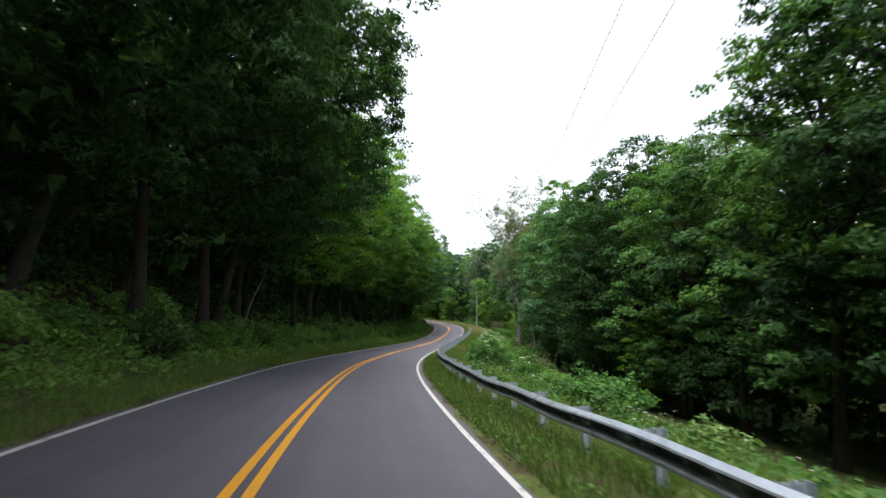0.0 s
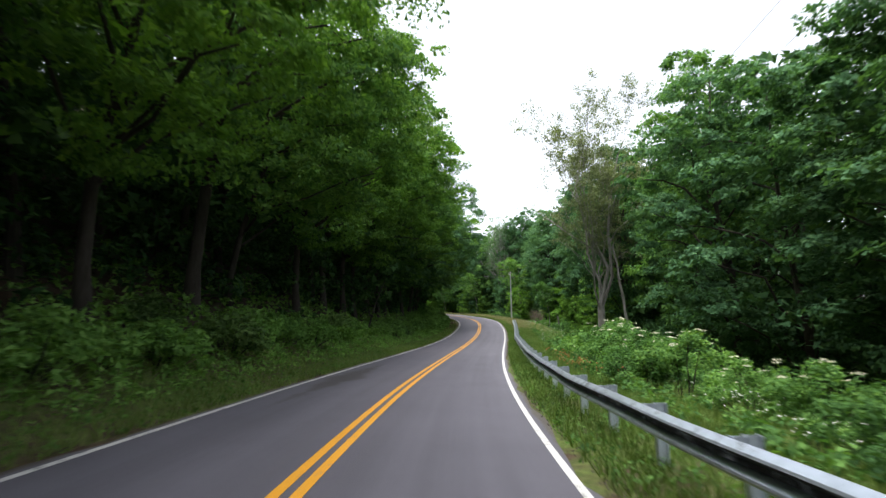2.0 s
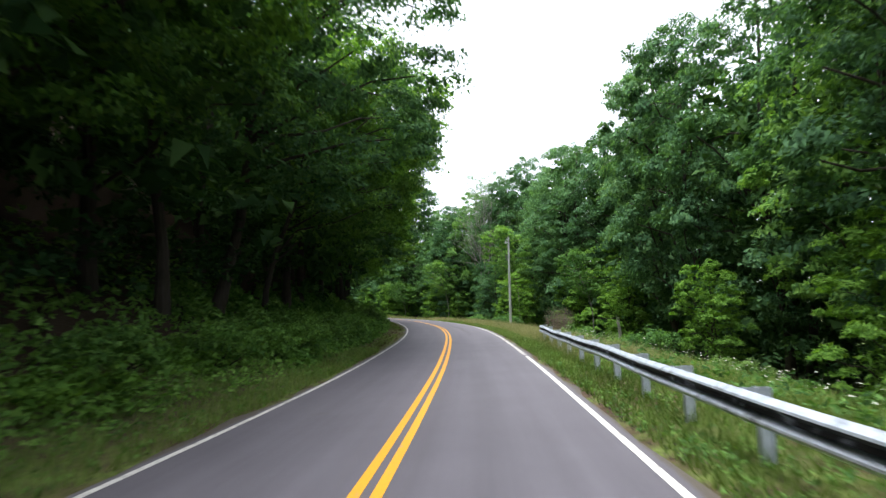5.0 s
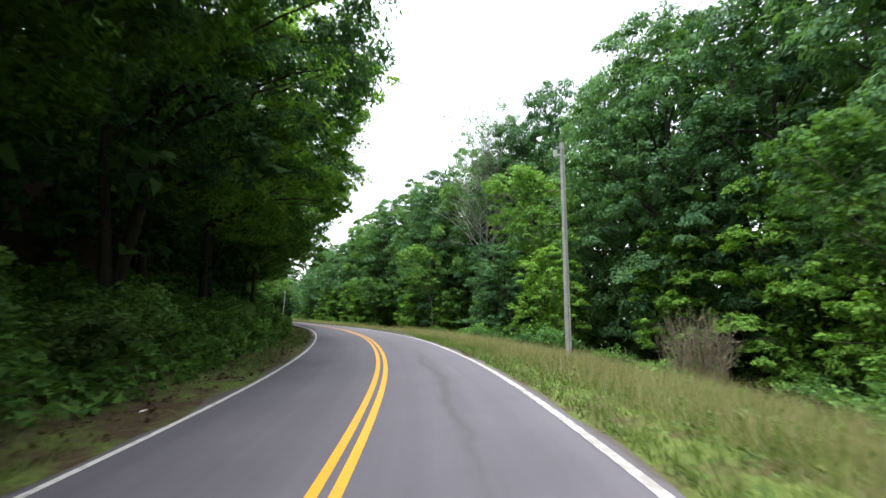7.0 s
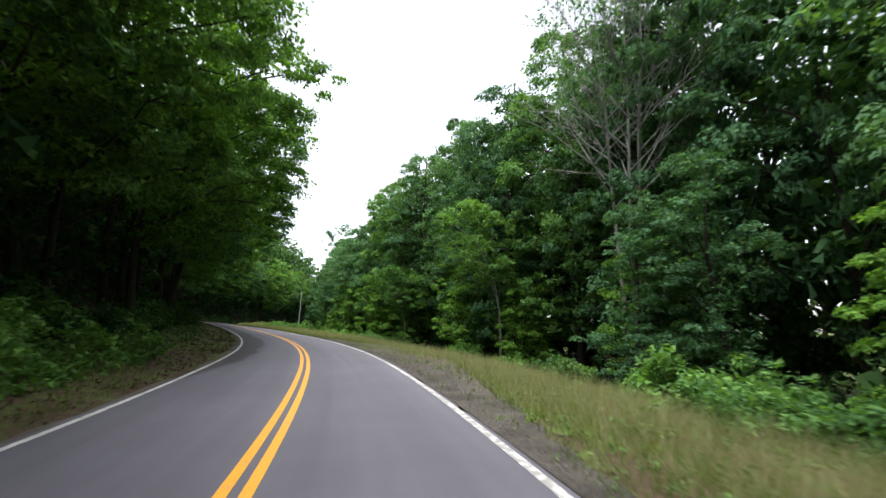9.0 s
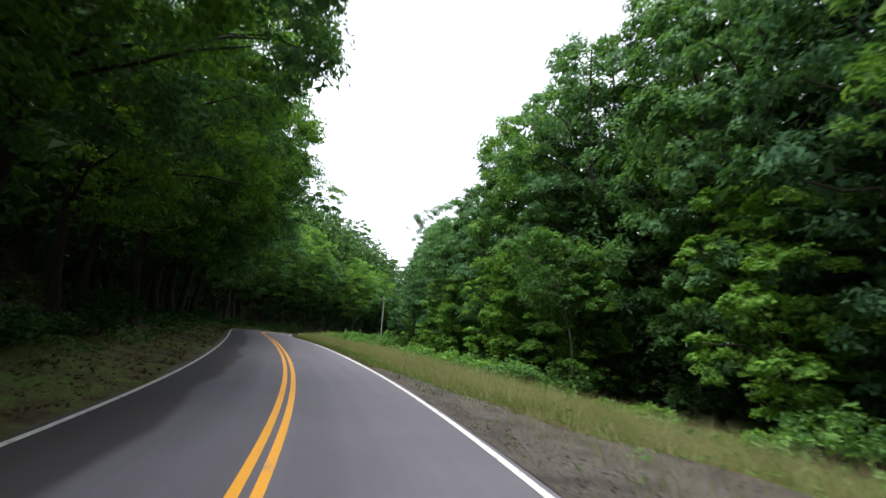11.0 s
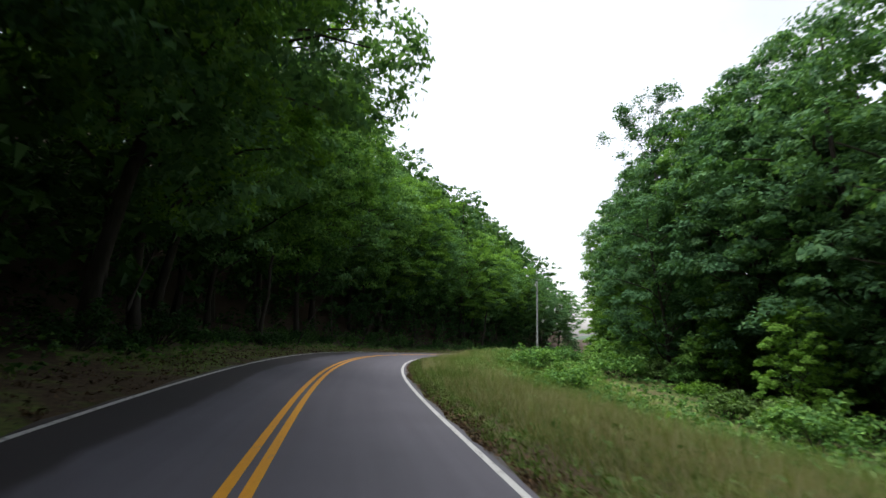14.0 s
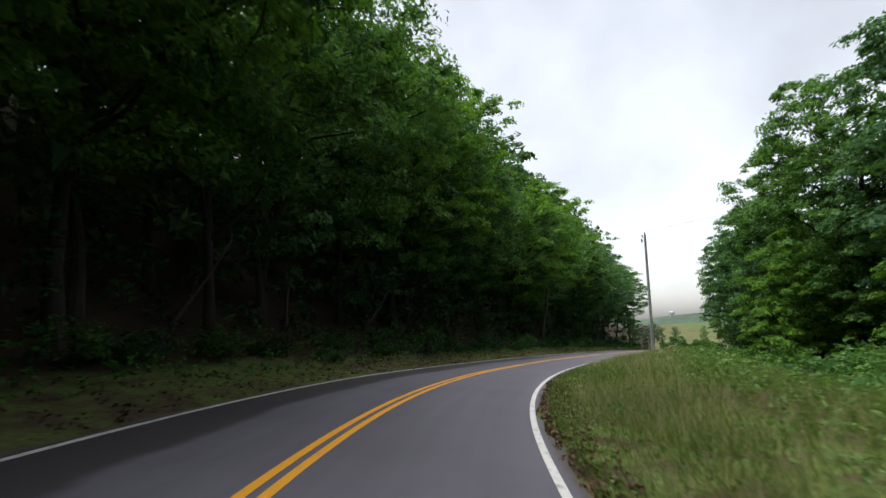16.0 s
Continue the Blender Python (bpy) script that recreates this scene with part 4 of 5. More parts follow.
for s, d in ((56.3, 7.2), (58.3, 8.0), (60.9, 7.4), (63.4, 8.4), (53.3, 8.2), (10.1, 8.5), (14.1, 8.0), (18.1, 9), (22.1, 8.6), (104.6, 9.6), (119.2, 8.4),
             (122, 9.0), (127.5, 8.4), (129.5, 7.8), (131, 8.6), (132.5, 9.2), (137.7, 8.2), (168.7, 9.5), (176.8, 10), (185, 10.6), (194.6, 11.5), (210.5, 10.5), (217.5, 9.8), (220.5, 10.8), (225.5, 11), (231.5, 12)):
    bushes.put(int(place.choice([0, 1, 1])), stand(s, d, place.uniform(0, 360), place.uniform(0.8, 1.2), 0.05), "shrubs in the verge")
for s in np.arange(266, 312, 2.6):                        # thicket past the crest
    for d in (6.5, 11.0, 16.0):
        bushes.put(int(place.choice([3, 3, 1])), stand(s + place.uniform(-1, 1), d + place.uniform(-1.5, 1.5), place.uniform(0, 360), place.uniform(0.4, 0.75), 0.05), "shrubs past the bend")
for k, s, d, size in ((3, 217.4, 20.3, 1.3), (3, 215.5, 23.6, 1.25), (3, 197.3, 24.0, 1.35), (3, 202.0, 22.3, 1.1), (6, 136.3, 12.4, 1.7), (1, 138.2, 13.4, 1.3), (3, 223.0, 15.6, 0.9), (1, 219.5, 15.2, 1.2)):
    bushes.put(k, stand(s, d, place.uniform(0, 360), size, 0.05), "tall shrubs on the slope")
for k, s, d, size in ((0, 137.6, 14.6, 0.62), (2, 140.6, 13.2, 0.6)):
    low_edge.put(k, stand(s, d, 60 * s, size), "trees along the lower side")
lime_maple = copy_thing(low_edge.made[3], Matrix.Identity(4))
lime_maple.matrix_basis = stand(114.6, 18.4, 200, 1.0)
sapling = copy_thing(low_edge.made[3], Matrix.Identity(4))
sapling.matrix_basis = stand(29.0, 16.0, 120, 0.48)
lime = copy_thing(low_edge.made[3], Matrix.Identity(4))
lime.matrix_basis = stand(124.2, 11.0, 30, 0.62)


def dry_bush():
    rng = np.random.default_rng(71)
    root = new("dead_bush")
    pieces, fine = [], []
    for _ in range(170):
        a, out = rng.uniform(0, 6.283), 1.5 * math.sqrt(rng.random())
        end = np.array([out * math.cos(a), out * math.sin(a), 0.9 + 1.5 * math.sqrt(1 - (out / 1.6) ** 2) * rng.uniform(0.7, 1.0)])
        base = np.array([0.3 * math.cos(a), 0.3 * math.sin(a), -0.2])
        pts = base + (end - base) * np.linspace(0, 1, 5)[:, None]
        pts[1:4] += rng.normal(0, 0.10, (3, 3))
        pieces.append(tube(pts, [0.019, 0.015, 0.012, 0.009, 0.004], 4))
        for _ in range(2):
            q = pts[rng.integers(2, 5)]
            fine.append(tube(np.linspace(q, q + rng.normal(0, 0.16, 3) + [0, 0, 0.14], 3), [0.008, 0.006, 0.003], 3))
    part("stem", *joined(pieces), M_TWIG, root)
    tagged(part("twig", *joined(fine), M_TWIG, root), kind="stuff")
    return tagged(root, "dead brown bush of bare dry twigs", "bush")


dead = dry_bush()
dead.matrix_basis = stand(112.5, 11.1, 0, 1.0, 0.0, rise=1.25)


def snag(seed, tall, r, lean, mat, label, name="leaning_dead_tree", twigs=4):
    """A bare, broken or leaning stem with a splintered top."""
    rng = np.random.default_rng(seed)
    root = new(name)
    z = np.linspace(-0.3, tall, 8)
    pts = np.stack([lean * np.clip(z / tall, 0, 1) + 0.06 * np.sin(z * 2 + seed), 0.06 * np.cos(z * 1.7 + seed), z], -1)
    pieces = [tube(pts, r * np.linspace(1.15, 0.6, 8) * rng.uniform(0.9, 1.1, 8), 9)]
    for _ in range(5):
        a = rng.uniform(0, 6.283)
        off = 0.45 * r * np.array([math.cos(a), math.sin(a), 0])
        pieces.append(tube(np.linspace(pts[-1] + off - [0, 0, 0.1], pts[-1] + off + [0, 0, rng.uniform(0.1, 0.45)], 3), [r * 0.25, r * 0.18, 0.004], 5))
    part("stem", *joined(pieces), mat, root, smooth=True)
    for _ in range(twigs):
        q = pts[rng.integers(4, 8)]
        end = q + rng.normal(0, 0.38, 3) + [0, 0, 0.3]
        part("branch", *tube([q, 0.5 * (q + end) + rng.normal(0, 0.05, 3), end], [r * 0.3, r * 0.2, 0.006], 6), mat, root, smooth=True)
    return tagged(root, label, "dead tree")


stump = snag(81, 1.9, 0.125, -0.30, M_BARK_PALE, "broken pale tree stump with a splintered top", "stump", 0)
stump.matrix_basis = stand(103.0, 12.2, 20, 1.15)
stems = Kinds({
    0: lambda: snag(82, 4.6, 0.055, 1.5, M_BARK_PALE, "thin pale leaning stem at the edge of the wood"),
    1: lambda: snag(83, 5.5, 0.13, 1.0, M_BARK, "dark leaning stem at the edge of the wood"),
    2: lambda: snag(84, 3.4, 0.05, 1.9, M_BARK, "thin broken leaning stem at the edge of the wood")})
stems.put(0, stand(30.1, -7.9, heading(30.1) + 20, 0.8), "leaning stems on the hill side")
for s in (62.9, 157.2, 187.3, 204.4, 218.5, 222.5, 229, 234.5, 243.5, 250.5, 264.5, 280.5):
    stems.put(int(place.choice([1, 2, 2])), stand(s + place.uniform(-0.8, 0.8), -6.6 + place.uniform(-0.8, 0.5), heading(s) + place.uniform(-50, 130), place.uniform(0.8, 1.15)), "leaning stems on the hill side")

pale_snag = snag(85, 10.0, 0.13, -1.45, M_BARK_PALE, "tall bare pale trunk leaning beside the grey tree")
pale_snag.matrix_basis = pose(13.5, 72.0, ground_z(13.5, 72.0) - 0.2)

# ---- grass and ground cover ----
def blades(name, rng, s, d, tall, wide, material, label):
    n = len(s)
    x, y = on_road(s, d)
    z = height(s, d) - 0.03
    base = np.stack([x, y, z], -1)
    a = rng.uniform(0, 6.283, n)
    side = np.stack([np.cos(a), np.sin(a), 0 * a], -1) * (wide * rng.uniform(0.6, 1.3, n))[:, None]
    tilt = rng.normal(0, 0.36, (n, 2)) * tall[:, None]
    tip = base + np.stack([tilt[:, 0], tilt[:, 1], tall * 0.97], -1)
    v = np.stack([base - side, base + side, tip], 1).reshape(-1, 3)
    f = np.arange(3 * n).reshape(-1, 3)
    ob = new(name, mesh_of(name, v, f, [material]))
    return tagged(ob, label, "grass", kind="stuff")


rg = np.random.default_rng(91)
APRON = ([126, 134, 141, 150, 154, 158, 168], [3.2, 4.3, 5.7, 6.5, 5.8, 4.5, 3.3])      # outer edge of the gravel pull-off


def off_gravel(s, d):
    """Plants keep off the gravel, but for a few."""
    bare = (s > 127) & (s < 167) & (d > 0) & (d < np.interp(s, *APRON) - 0.15)
    return ~bare | (rg.random(len(s)) < 0.13)



def scatter(n, s0, s1, d0, d1, power=1.0):
    s = rg.uniform(s0, s1, n)
    return s, d0 + (d1 - d0) * rg.random(n) ** power


def verge(name, n, s0, s1, d0, d1, tall, wide, mat, label, power=1.0, patch=0.0):
    s, d = scatter(n, s0, s1, d0, d1, power)
    if patch:
        keep = np.sin(s * 0.55 + d * 0.9) + np.sin(s * 0.21 - d * 1.7 + 1) + rg.normal(0, 0.6, n) > patch
        s, d = s[keep], d[keep]
    keep = off_gravel(s, d)
    s, d = s[keep], d[keep]
    return blades(name, rg, s, d, tall * rg.uniform(0.5, 1.25, len(s)), wide, mat, label)


verge("grass_verge", 110000, -8, 92, 3.12, 7.2, 0.27, 0.010, M_GRASS, "green roadside grass round the steel rail", 1.0)
verge("grass_verge", 80000, 86, 262, 3.1, 5.4, 0.20, 0.007, M_GRASS, "short green grass along the road edge", 1.1)
verge("grass_verge", 60000, 84, 262, 3.9, 9.5, 0.40, 0.007, M_GRASS, "tall green grass on the lower verge", 0.9)
verge("grass_verge", 36000, 185, 262, 7.0, 14.0, 0.50, 0.010, M_GRASS, "rough green grass inside the bend", 1.0)
verge("tall_dry_grass", 112000, 84, 205, 3.9, 8.8, 0.58, 0.0042, M_STRAW, "tall straw-coloured seeding grass on the lower verge", 1.0, 0.0)
verge("tall_dry_grass", 40000, 205, 262, 3.7, 7.6, 0.52, 0.0042, M_STRAW, "straw-coloured seeding grass inside the bend", 1.0, 0.25)
verge("grass_verge", 42000, 203, 262, 4.2, 11.0, 0.45, 0.008, M_GRASS, "thick green grass inside the bend", 1.0, -0.4)
verge("grass_verge", 30000, -6, 92, 6.5, 12.5, 0.55, 0.011, M_GRASS, "rough green grass behind the rail", 1.0)
verge("grass_verge", 56000, -10, 92, -3.15, -6.4, 0.24, 0.009, M_GRASS, "green roadside grass on the hill side", 1.25)
verge("grass_verge", 16000, 88, 140, -3.3, -5.2, 0.18, 0.010, M_GRASS, "sparse short grass beside the bank", 1.0, -0.3)
verge("grass_verge", 18000, 140, 316, -3.3, -6.2, 0.18, 0.011, M_GRASS, "sparse dull grass beside the shaded bank", 1.0, 0.2)


def cover(name, n, s0, s1, d0, d1, up, leaf, mat, label, power=1.0):
    """Low leaves that carpet the ground."""
    s, d = scatter(n, s0, s1, d0, d1, power)
    keep = off_gravel(s, d)
    s, d = s[keep], d[keep]
    n = len(s)
    x, y = on_road(s, d)
    c = np.stack([x, y, height(s, d) + up * rg.random(n) * (0.6 + 0.4 * np.sin(s * 1.7 + d * 2.1))], -1)
    v, f = leaves(rg, c, np.full(n, 0.13), 5, leaf * 1.06, 0.6)
    ob = new(name, mesh_of(name, v, f, [mat]))
    return tagged(ob, label, "ground cover", kind="stuff")


cover("undergrowth", 8000, -8, 92, 3.15, 6.0, 0.16, 0.065, M_LEAF, "low weeds under the steel rail", 1.2)
cover("undergrowth", 3500, 86, 262, 3.15, 4.2, 0.12, 0.06, M_UNDER, "low weeds along the road edge", 1.3)
cover("undergrowth", 9000, 84, 265, 3.9, 9.5, 0.34, 0.075, M_UNDER, "small green weeds among the tall grass", 1.0)
cover("undergrowth", 7000, -10, 92, -4.4, -7.5, 0.4, 0.11, M_BANK_LIT, "green weeds beside the road", 1.0)
cover("undergrowth", 4000, -10, 92, -3.2, -5.0, 0.16, 0.07, M_BANK_LIT, "low green weeds along the road edge", 1.0)
cover("undergrowth", 9500, -10, 92, -5.0, -12, 0.9, 0.17, M_BANK_LIT, "low leafy plants covering the bank", 0.9)
cover("undergrowth", 13000, 84, 141, -4.3, -10, 1.0, 0.185, M_BANK_LIT, "dense low leafy plants covering the bank", 0.9)
cover("undergrowth", 6500, 137, 316, -5.0, -11, 0.5, 0.14, M_LEAF, "thin low plants on the shaded bank", 1.0)
cover("undergrowth", 12000, -8, 92, 5.6, 13.5, 0.6, 0.12, M_LEAF, "leafy weeds behind the steel rail", 1.0)
cover("undergrowth", 4500, 206, 262, 6.2, 12.5, 0.55, 0.10, M_UNDER, "fresh green weeds on the verge inside the bend", 0.8)
cover("undergrowth", 3500, 190, 262, 10.5, 20, 0.6, 0.17, M_LEAF, "leafy weeds on the slope inside the bend", 1.0)
cover("undergrowth", 6500, 92, 258, 7.5, 14, 0.5, 0.15, M_LEAF, "leafy weeds on the lower slope", 1.0)


def daisies(n, s0, s1, d0, d1):
    """Small white flower heads over the weeds."""
    s, d = scatter(n, s0, s1, d0, d1)
    keep = np.sin(s * 0.7 + d) + np.sin(s * 0.31 - d * 1.3) + rg.normal(0, 0.5, n) > 0.2
    s, d = s[keep], d[keep]
    x, y = on_road(s, d)
    top = height(s, d) + rg.uniform(0.4, 0.8, len(s))
    heads = leaves(rg, np.stack([x, y, top], -1), np.full(len(s), 0.032), 6, 0.027, 0.3)
    ob = new("white_wildflowers", mesh_of("white_wildflowers", *heads, [M_DAISY]))
    tagged(ob, "small white wildflower heads among the weeds", "flowers", kind="stuff")
    base = np.stack([x, y, top], -1)
    side = np.array([0.004, 0.002, 0.0])
    v = np.stack([base - side - [0, 0, 0.8], base + side - [0, 0, 0.8], base], 1).reshape(-1, 3)
    ob = new("wildflower_stems", mesh_of("wildflower_stems", v, np.arange(len(v)).reshape(-1, 3), [M_GRASS]))
    tagged(ob, "thin green stems of small white wildflowers", "flowers", kind="stuff")


daisies(900, 56, 101, 5.4, 10.5)
daisies(900, 30, 58, 6.6, 10.0)
daisies(300, 8, 34, 6.0, 10.0)


def thicket(name, n, s0, s1, d_low, d_high, up, per, leaf, label, follow=False):
    """Brush that fills the wood between the trunks, its shade painted into the leaf colour."""
    s, d = scatter(n, s0, s1, d_low, d_high)
    if follow:
        d = d + np.interp(np.interp(s, RUN, LINE[:, 1]), [a for a, _ in LOW_LINE], [b for _, b in LOW_LINE])
    x, y = on_road(s, d)
    c = np.stack([x, y, height(s, d) + up * rg.random(n)], -1)
    v, f = leaves(rg, c, rg.uniform(0.5, 1.0, n), per, leaf, 0.7)
    ob = new(name, mesh_of(name, v, f, [M_LEAF_SHADE]))
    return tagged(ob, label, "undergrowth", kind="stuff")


thicket("forest_brush", 4800, -12, 316, -22, -8.0, 6.0, 46, 0.29, "leafy brush between the trunks, shade painted into its leaves")
thicket("forest_brush", 1500, -14, 70, -16, -9.5, 8.0, 44, 0.30, "leafy brush between the trunks, shade painted into its leaves")
thicket("forest_brush", 1300, 95, 190, 0.0, 10, 6.0, 40, 0.29, "leafy brush between the trunks, shade painted into its leaves", True)
thicket("forest_brush", 2300, -10, 300, -2.0, 14, 3.6, 46, 0.27, "leafy brush between the trunks, shade painted into its leaves", True)
cover("fallen_leaves", 2600, 158, 232, 3.0, 3.7, 0.03, 0.07, M_LITTER, "brown fallen leaves along the road edge", 1.4)
cover("fallen_leaves", 5500, 84, 316, -3.2, -5.6, 0.03, 0.09, M_LITTER, "brown fallen leaves along the road edge", 1.0)


def lilies():
    s, d = scatter(130, 44.0, 55.0, 4.9, 6.6)
    x, y = on_road(s, d)
    for k in range(len(s)):
        m = pose(float(x[k]), float(y[k]), float(height(s[k], d[k])), 0, 0, float(rg.uniform(0, 360))) @ Matrix.Scale(float(rg.uniform(0.6, 0.9)), 4)
        flower.put(0, m, "orange lilies behind the rail")


def lily():
    root = new("orange_lily")
    part("stem", *tube([(0, 0, -0.05), (0.02, 0, 0.35), (0.05, 0, 0.62)], [0.008, 0.006, 0.005], 5), M_GRASS, root)
    petals = []
    for k in range(6):
        a = k * math.pi / 3
        w, t = np.array([math.cos(a), math.sin(a), 0]), np.array([-math.sin(a), math.cos(a), 0])
        o = np.array([0.05, 0, 0.62])
        petals.append((np.array([o, o + w * 0.026 + t * 0.013 + [0, 0, 0.03], o + w * 0.055 + [0, 0, 0.055], o + w * 0.026 - t * 0.013 + [0, 0, 0.03]]), np.array([[0, 1, 2, 3]])))
    part("petal", *joined(petals), M_ORANGE, root, "orange flower petals")
    return tagged(root, "orange lily in flower among roadside grass", "flower")


flower = Kinds({0: lily})
lilies()


# ---- gravel: the pull-off and the loose edge ----
gs = np.arange(126, 168, 0.5)
outer = np.interp(gs, *APRON) + rg.normal(0, 0.08, len(gs))
apron = strip("gravel_apron", gs, np.stack([np.full(len(gs), 2.92), 0.5 * (2.92 + outer), outer], -1), 0.022, M_GRAVEL)
tagged(apron, "rough grey gravel pull-off beside the road", "gravel")


def pebbles(name, s, d, size, label):
    n = len(s)
    x, y = on_road(s, d)
    c = np.stack([x, y, height(s, d) + 0.02], -1)
    ico = np.array([(1, 0, 0), (0, 1, 0), (-1, 0, 0), (0, -1, 0), (0, 0, 0.7), (0, 0, -0.7)])
    v = c[:, None] + ico[None] * (size * rg.uniform(0.4, 1.5, (n, 6)))[..., None]
    tri = np.array([(0, 1, 4), (1, 2, 4), (2, 3, 4), (3, 0, 4), (1, 0, 5), (2, 1, 5), (3, 2, 5), (0, 3, 5)])
    f = (np.arange(n)[:, None, None] * 6 + tri[None]).reshape(-1, 3)
    ob = new(name, mesh_of(name, v.reshape(-1, 3), f, [M_GRAVEL]))
    return tagged(ob, label, "gravel", kind="stuff")


s, d = scatter(2600, 126, 168, 3.1, 6.2)
keep = d < np.interp(s, [126, 134, 141, 150, 154, 158, 168], [3.4, 4.4, 5.7, 6.3, 5.6, 4.4, 3.4])
pebbles("loose_gravel", s[keep], d[keep], 0.022, "loose grey stones on the pull-off")
s, d = scatter(3200, -5, 255, 3.02, 3.35, 1.5)
pebbles("loose_gravel", s, d, 0.018, "loose grey stones along the road edge")
s, d = scatter(2200, -5, 316, -3.1, -3.5, 1.5)
pebbles("loose_gravel", s, d, 0.016, "loose grey stones along the road edge")


# ---- steel guard rail ----
RAIL_LINE = [(-20, 4.5), (5, 4.23), (25, 3.92), (38, 3.70), (48, 3.70), (56, 3.66), (64, 3.50), (75, 3.66), (90.6, 4.06), (92, 4.14)]
RAIL_END = 92.0
RAIL_UP = [(-20, 0.44), (12, 0.46), (30, 0.53), (45, 0.55), (60, 0.61), (92, 0.60)]      # ground to the middle of the beam
WAVE = [(0.080, -0.156), (0.016, -0.116), (0.0, -0.098), (0.010, -0.078), (0.080, -0.026), (0.080, 0.026), (0.010, 0.068), (0.0, 0.082), (0.014, 0.104), (0.080, 0.156)]
rail_root = tagged(new("guardrail"), "weathered galvanised steel guardrail on steel posts", "guardrail")


def rail_at(s):
    return float(np.interp(s, [a for a, _ in RAIL_LINE], [b for _, b in RAIL_LINE]))


def rail_up(s):
    return float(np.interp(s, [a for a, _ in RAIL_UP], [b for _, b in RAIL_UP]))


def beam(s0, s1, flare=0.0):
    """One length of corrugated rail with its own thickness."""
    ss = np.linspace(s0, s1, 9 if flare == 0 else 13)
    rows = []
    for layer in (0.0, 0.005):
        for s in ss:
            q = max(0.0, (s - (RAIL_END - 0.9)) / 0.9) if flare else 0.0
            for off, z in WAVE:
                d = rail_at(s) + off * (1 - 0.6 * q) + layer + flare * q * q
                x, y = on_road(s - 0.25 * flare * q * q, d)
                rows.append((float(x), float(y), float(height(s, rail_at(s))) + rail_up(s) + z * (1 + 0.15 * q)))
    v, n, k = np.array(rows), len(ss), len(WAVE)
    f = grid_faces(n, k)
    rim = [(a, a + 1, a + 1 + n * k, a + n * k) for a in (*range(k - 1), *range((n - 1) * k, n * k - 1))]
    rim += [(r * k, (r + 1) * k, (r + 1) * k + n * k, r * k + n * k) for r in range(n - 1)]
    rim += [(r * k + k - 1, (r + 1) * k + k - 1, (r + 1) * k + k - 1 + n * k, r * k + k - 1 + n * k) for r in range(n - 1)]
    faces = np.vstack([f, f[:, ::-1] + n * k, np.array(rim)])
    trough_shade = np.zeros(len(faces), np.int32)                 # road grime and painted shade on the trough faces under the upper rib
    trough_shade[:len(f)] = np.isin(np.arange(len(f)) % (k - 1), (4, 5, 6))
    return v, faces, trough_shade


def box(cx, cy, cz, sx, sy, sz):
    v = np.array([(cx + a * sx / 2, cy + b * sy / 2, cz + c * sz / 2) for a in (-1, 1) for b in (-1, 1) for c in (-1, 1)])
    return v, np.array([(0, 1, 3, 2), (4, 6, 7, 5), (0, 4, 5, 1), (2, 3, 7, 6), (0, 2, 6, 4), (1, 5, 7, 3)])


post_mesh = mesh_of("post", *joined([box(0, -0.06, -0.61, 0.09, 0.008, 1.58), box(0, 0.06, -0.61, 0.09, 0.008, 1.58), box(0, 0, -0.61, 0.007, 0.112, 1.58)]), [M_STEEL_POST])
block_mesh = mesh_of("blockout", *joined([box(-0.06, 0, 0, 0.008, 0.09, 0.34), box(0.06, 0, 0, 0.008, 0.09, 0.34), box(0, 0, 0, 0.112, 0.007, 0.34)]), [M_STEEL_POST])
bolt_mesh = mesh_of("bolt", *tube([(0, 0, 0), (-0.012, 0, 0), (-0.018, 0, 0)], [0.018, 0.016, 0.002], 8), [M_STEEL])
PITCH = 1.905
for k in range(int((RAIL_END + 13) / (2 * PITCH))):
    s1 = RAIL_END - 2 * PITCH * k
    v, f, trough_shade = beam(s1 - 2 * PITCH - 0.16, s1, 0.45 if k == 0 else 0.0)
    rail = new("rail", mesh_of("rail", v, f, [M_STEEL, M_STEEL_GRIME_SHADE], trough_shade))
    rail.parent = rail_root
    for j in range(2):
        sp = s1 - 0.75 - PITCH * j
        dp, turn = rail_at(sp), heading(sp)
        x, y = on_road(sp, dp + 0.277)
        z = float(height(sp, dp)) + rail_up(sp)
        post = new("post", post_mesh)
        post.parent, post.matrix_basis = rail_root, pose(float(x), float(y), z, 0, 0, turn + 90)
        x, y = on_road(sp, dp + 0.149)
        block = new("blockout", block_mesh)
        block.parent, block.matrix_basis = rail_root, pose(float(x), float(y), z, 0, 0, turn)
        x, y = on_road(sp, dp + 0.076)
        bolt = new("bolt", bolt_mesh)
        bolt.parent, bolt.matrix_basis = rail, pose(float(x), float(y), z, 0, 0, turn)


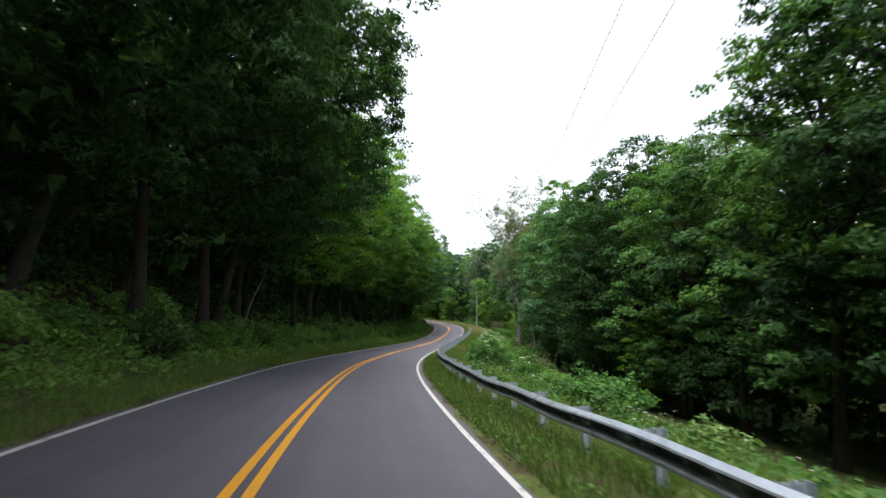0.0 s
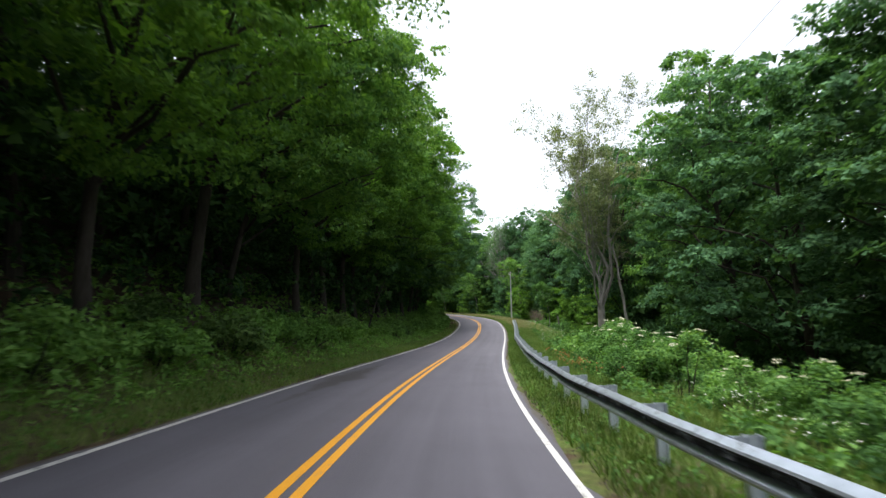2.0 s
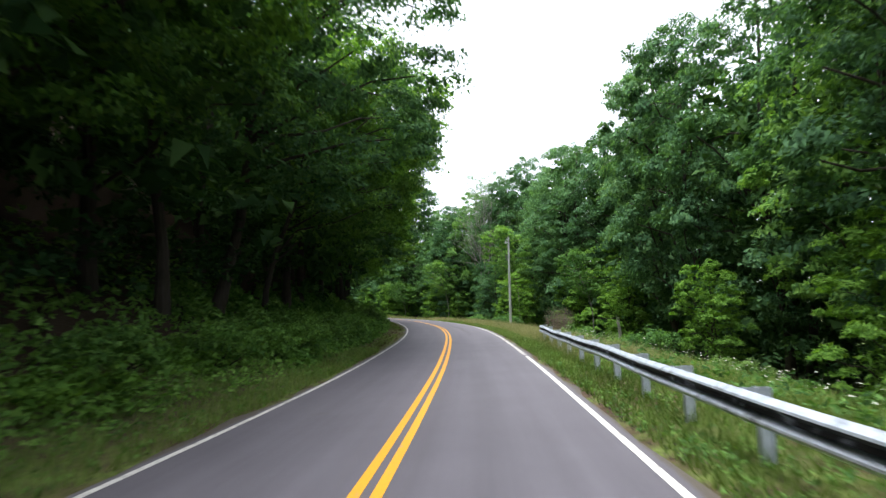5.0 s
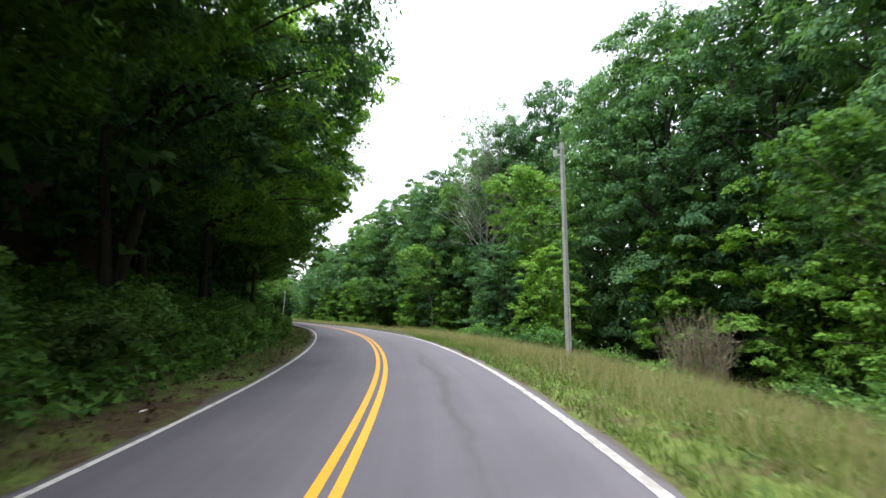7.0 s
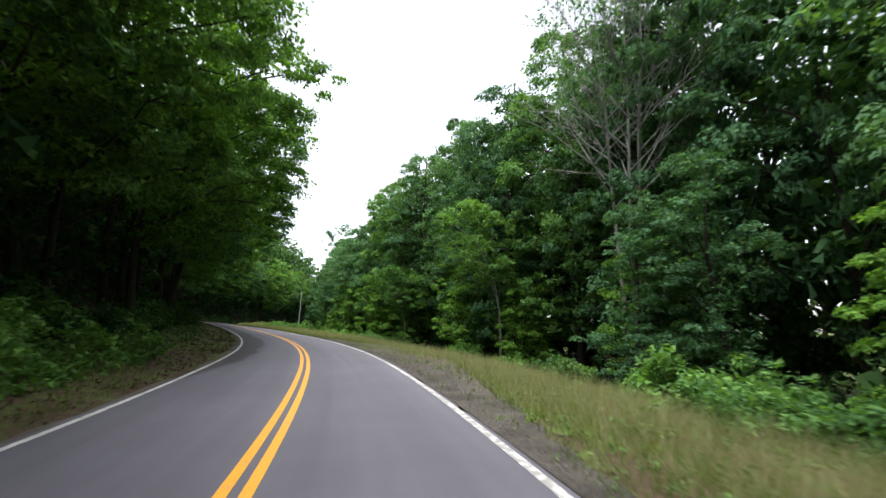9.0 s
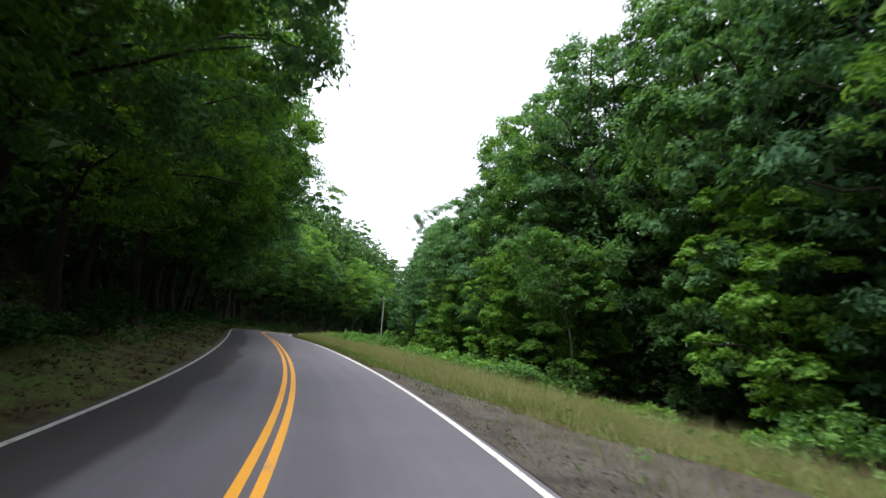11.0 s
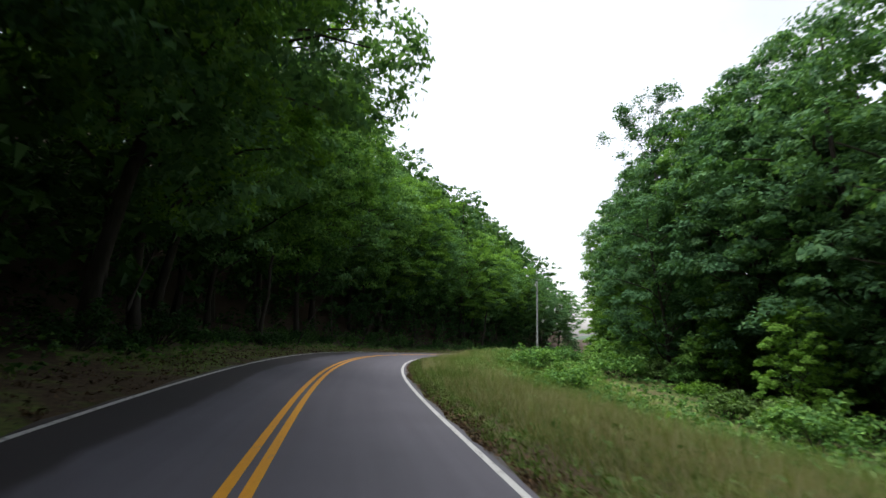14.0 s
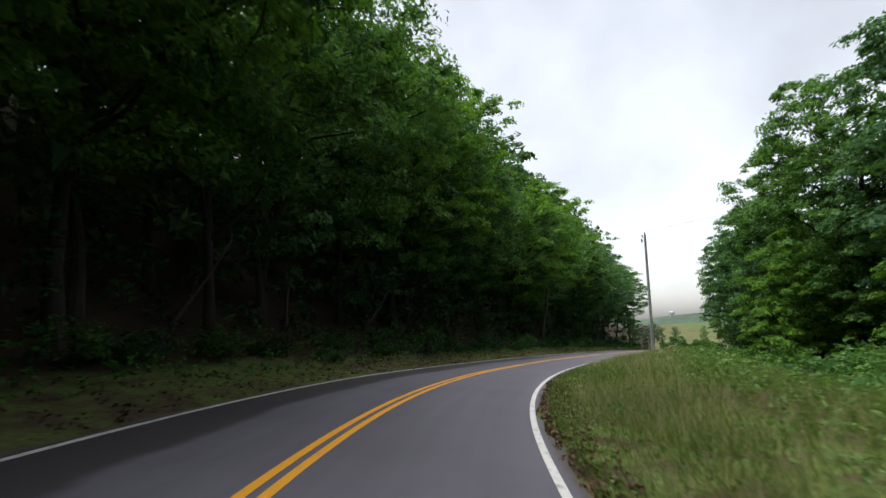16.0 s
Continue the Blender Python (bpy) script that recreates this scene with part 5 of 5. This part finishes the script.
# ---- utility poles and their wires ----
def utility_pole(x, y, z, tall, label, lean=0.0, hardware=True):
    root = new("utility_pole")
    root.matrix_basis = pose(x, y, z)
    zz = np.linspace(-0.5, tall, 8)
    shaft = np.stack([lean * zz / tall, 0 * zz, zz], -1)
    part("shaft", *joined([tube(shaft, np.linspace(0.125, 0.085, 8), 14), tube([(lean, 0, tall), (lean, 0, tall + 0.015)], [0.095, 0.004], 14)]), M_POLE, root, smooth=True)
    def stack(x, z, r):
        """A dark ribbed insulator."""
        zs = [z - 0.09, z - 0.07, z - 0.05, z - 0.03, z - 0.01, z + 0.01, z + 0.03, z + 0.05, z + 0.08]
        rs2 = [0.02, r, 0.03, r, 0.03, r, 0.03, 0.8 * r, 0.015]
        return tube([(x, 0, q) for q in zs], rs2, 12)

    part("insulator", *stack(lean, tall + 0.09, 0.06), M_WIRE, root, smooth=True)
    if hardware:
        part("insulator", *stack(lean - 0.2, tall - 0.08, 0.06), M_WIRE, root, smooth=True)
        part("bracket", *box(lean - 0.13, 0, tall - 0.19, 0.22, 0.05, 0.04), M_STEEL_POST, root)
        part("fuse_box", *box(lean - 0.26, 0, tall - 0.46, 0.12, 0.10, 0.30), M_CERAMIC, root, "small grey fuse box")
        part("bracket", *box(lean - 0.14, 0, tall - 0.5, 0.14, 0.04, 0.04), M_STEEL_POST, root)
        part("ground_wire", *tube([(0.0, -0.12, 0.2), (lean * 0.5, -0.11, tall * 0.5), (lean, -0.095, tall - 0.3)], [0.008, 0.008, 0.008], 6), M_WIRE, root)
    return tagged(root, label, "utility pole")


PA, PB = (7.9, 114.1, -3.85), (-36.9, 243.6, -2.0)
utility_pole(*PA, 9.0, "weathered grey wooden utility pole in tall grass", lean=-0.1)
utility_pole(*PB, 8.6, "grey wooden utility pole beside the bend", lean=0.35)


def wire(a, b, sag, label):
    w = np.linspace(0, 1, 30)[:, None]
    p = np.array(a) + (np.array(b) - np.array(a)) * w
    p[:, 2] -= 4 * sag * (w * (1 - w))[:, 0]
    ob = new("overhead_wire", mesh_of("overhead_wire", *tube(p, np.full(30, 0.008), 4), [M_WIRE], smooth=True))
    return tagged(ob, label, "cable")


top_a, top_b = (PA[0] - 0.1, PA[1], PA[2] + 9.15), (PB[0] + 0.35, PB[1], PB[2] + 8.8)
wire(top_b, (14.0, 205.0, 9.0), 0.8, "dark overhead wire from the pole at the bend")
wire(top_a, (4.5, -10.0, 14.1), 4.0, "dark overhead wire above the lower wood")
wire((top_a[0], top_a[1], top_a[2] - 0.5), (6.3, -10.0, 14.0), 4.0, "dark overhead wire above the lower wood")


# ---- far hill with a tower ----
def far_hill():
    a = np.linspace(0, 2 * np.pi, 49)
    r = np.linspace(0, 1, 12)
    A, Rr = np.meshgrid(a, r, indexing="ij")
    bumpy = 1 + 0.10 * np.sin(5 * A + 1) + 0.06 * np.sin(23 * A) + 0.04 * np.sin(41 * A + Rr * 30)
    x = 420 * Rr * np.cos(A)
    y = 200 * Rr * np.sin(A)
    z = 26 * np.cos(Rr * np.pi / 2) * bumpy + 1.2 * np.sin(x * 0.21) * np.sin(y * 0.17 + 1)
    ob = new("far_hill", mesh_of("far_hill", np.stack([x, y, z], -1).reshape(-1, 3), grid_faces(*A.shape), [M_HILL], smooth=True))
    ob.matrix_basis = pose(85, 1013, -22)
    return tagged(ob, "distant wooded hill under a pale sky", "hill", kind="structure")


far_hill()
tower = new("water_tower")
tower.matrix_basis = pose(-19, 973, 0.0)
part("shaft", *tube([(0, 0, -6), (0, 0, 6)], [2.4, 2.2], 12), M_TOWER, tower, smooth=True)
part("tank", *tube([(0, 0, 6), (0, 0, 6.5), (0, 0, 9.5), (0, 0, 10.5)], [2.2, 3.2, 3.2, 0.3], 12), M_TOWER, tower, smooth=True)
tagged(tower, "pale tower on the distant hill", "tower")


def scrap():
    v = [(x, y, 0.02 + 0.03 * math.sin(9 * x + 4 * y)) for x in np.linspace(-0.11, 0.11, 5) for y in np.linspace(-0.08, 0.08, 4)]
    ob = new("paper_scrap", mesh_of("paper_scrap", v, grid_faces(5, 4), [M_PAPER]))
    ob.matrix_basis = stand(104.9, -3.75, 30, 0.5, -0.02)
    return tagged(ob, "crumpled white paper scrap on the verge", "litter")


scrap()
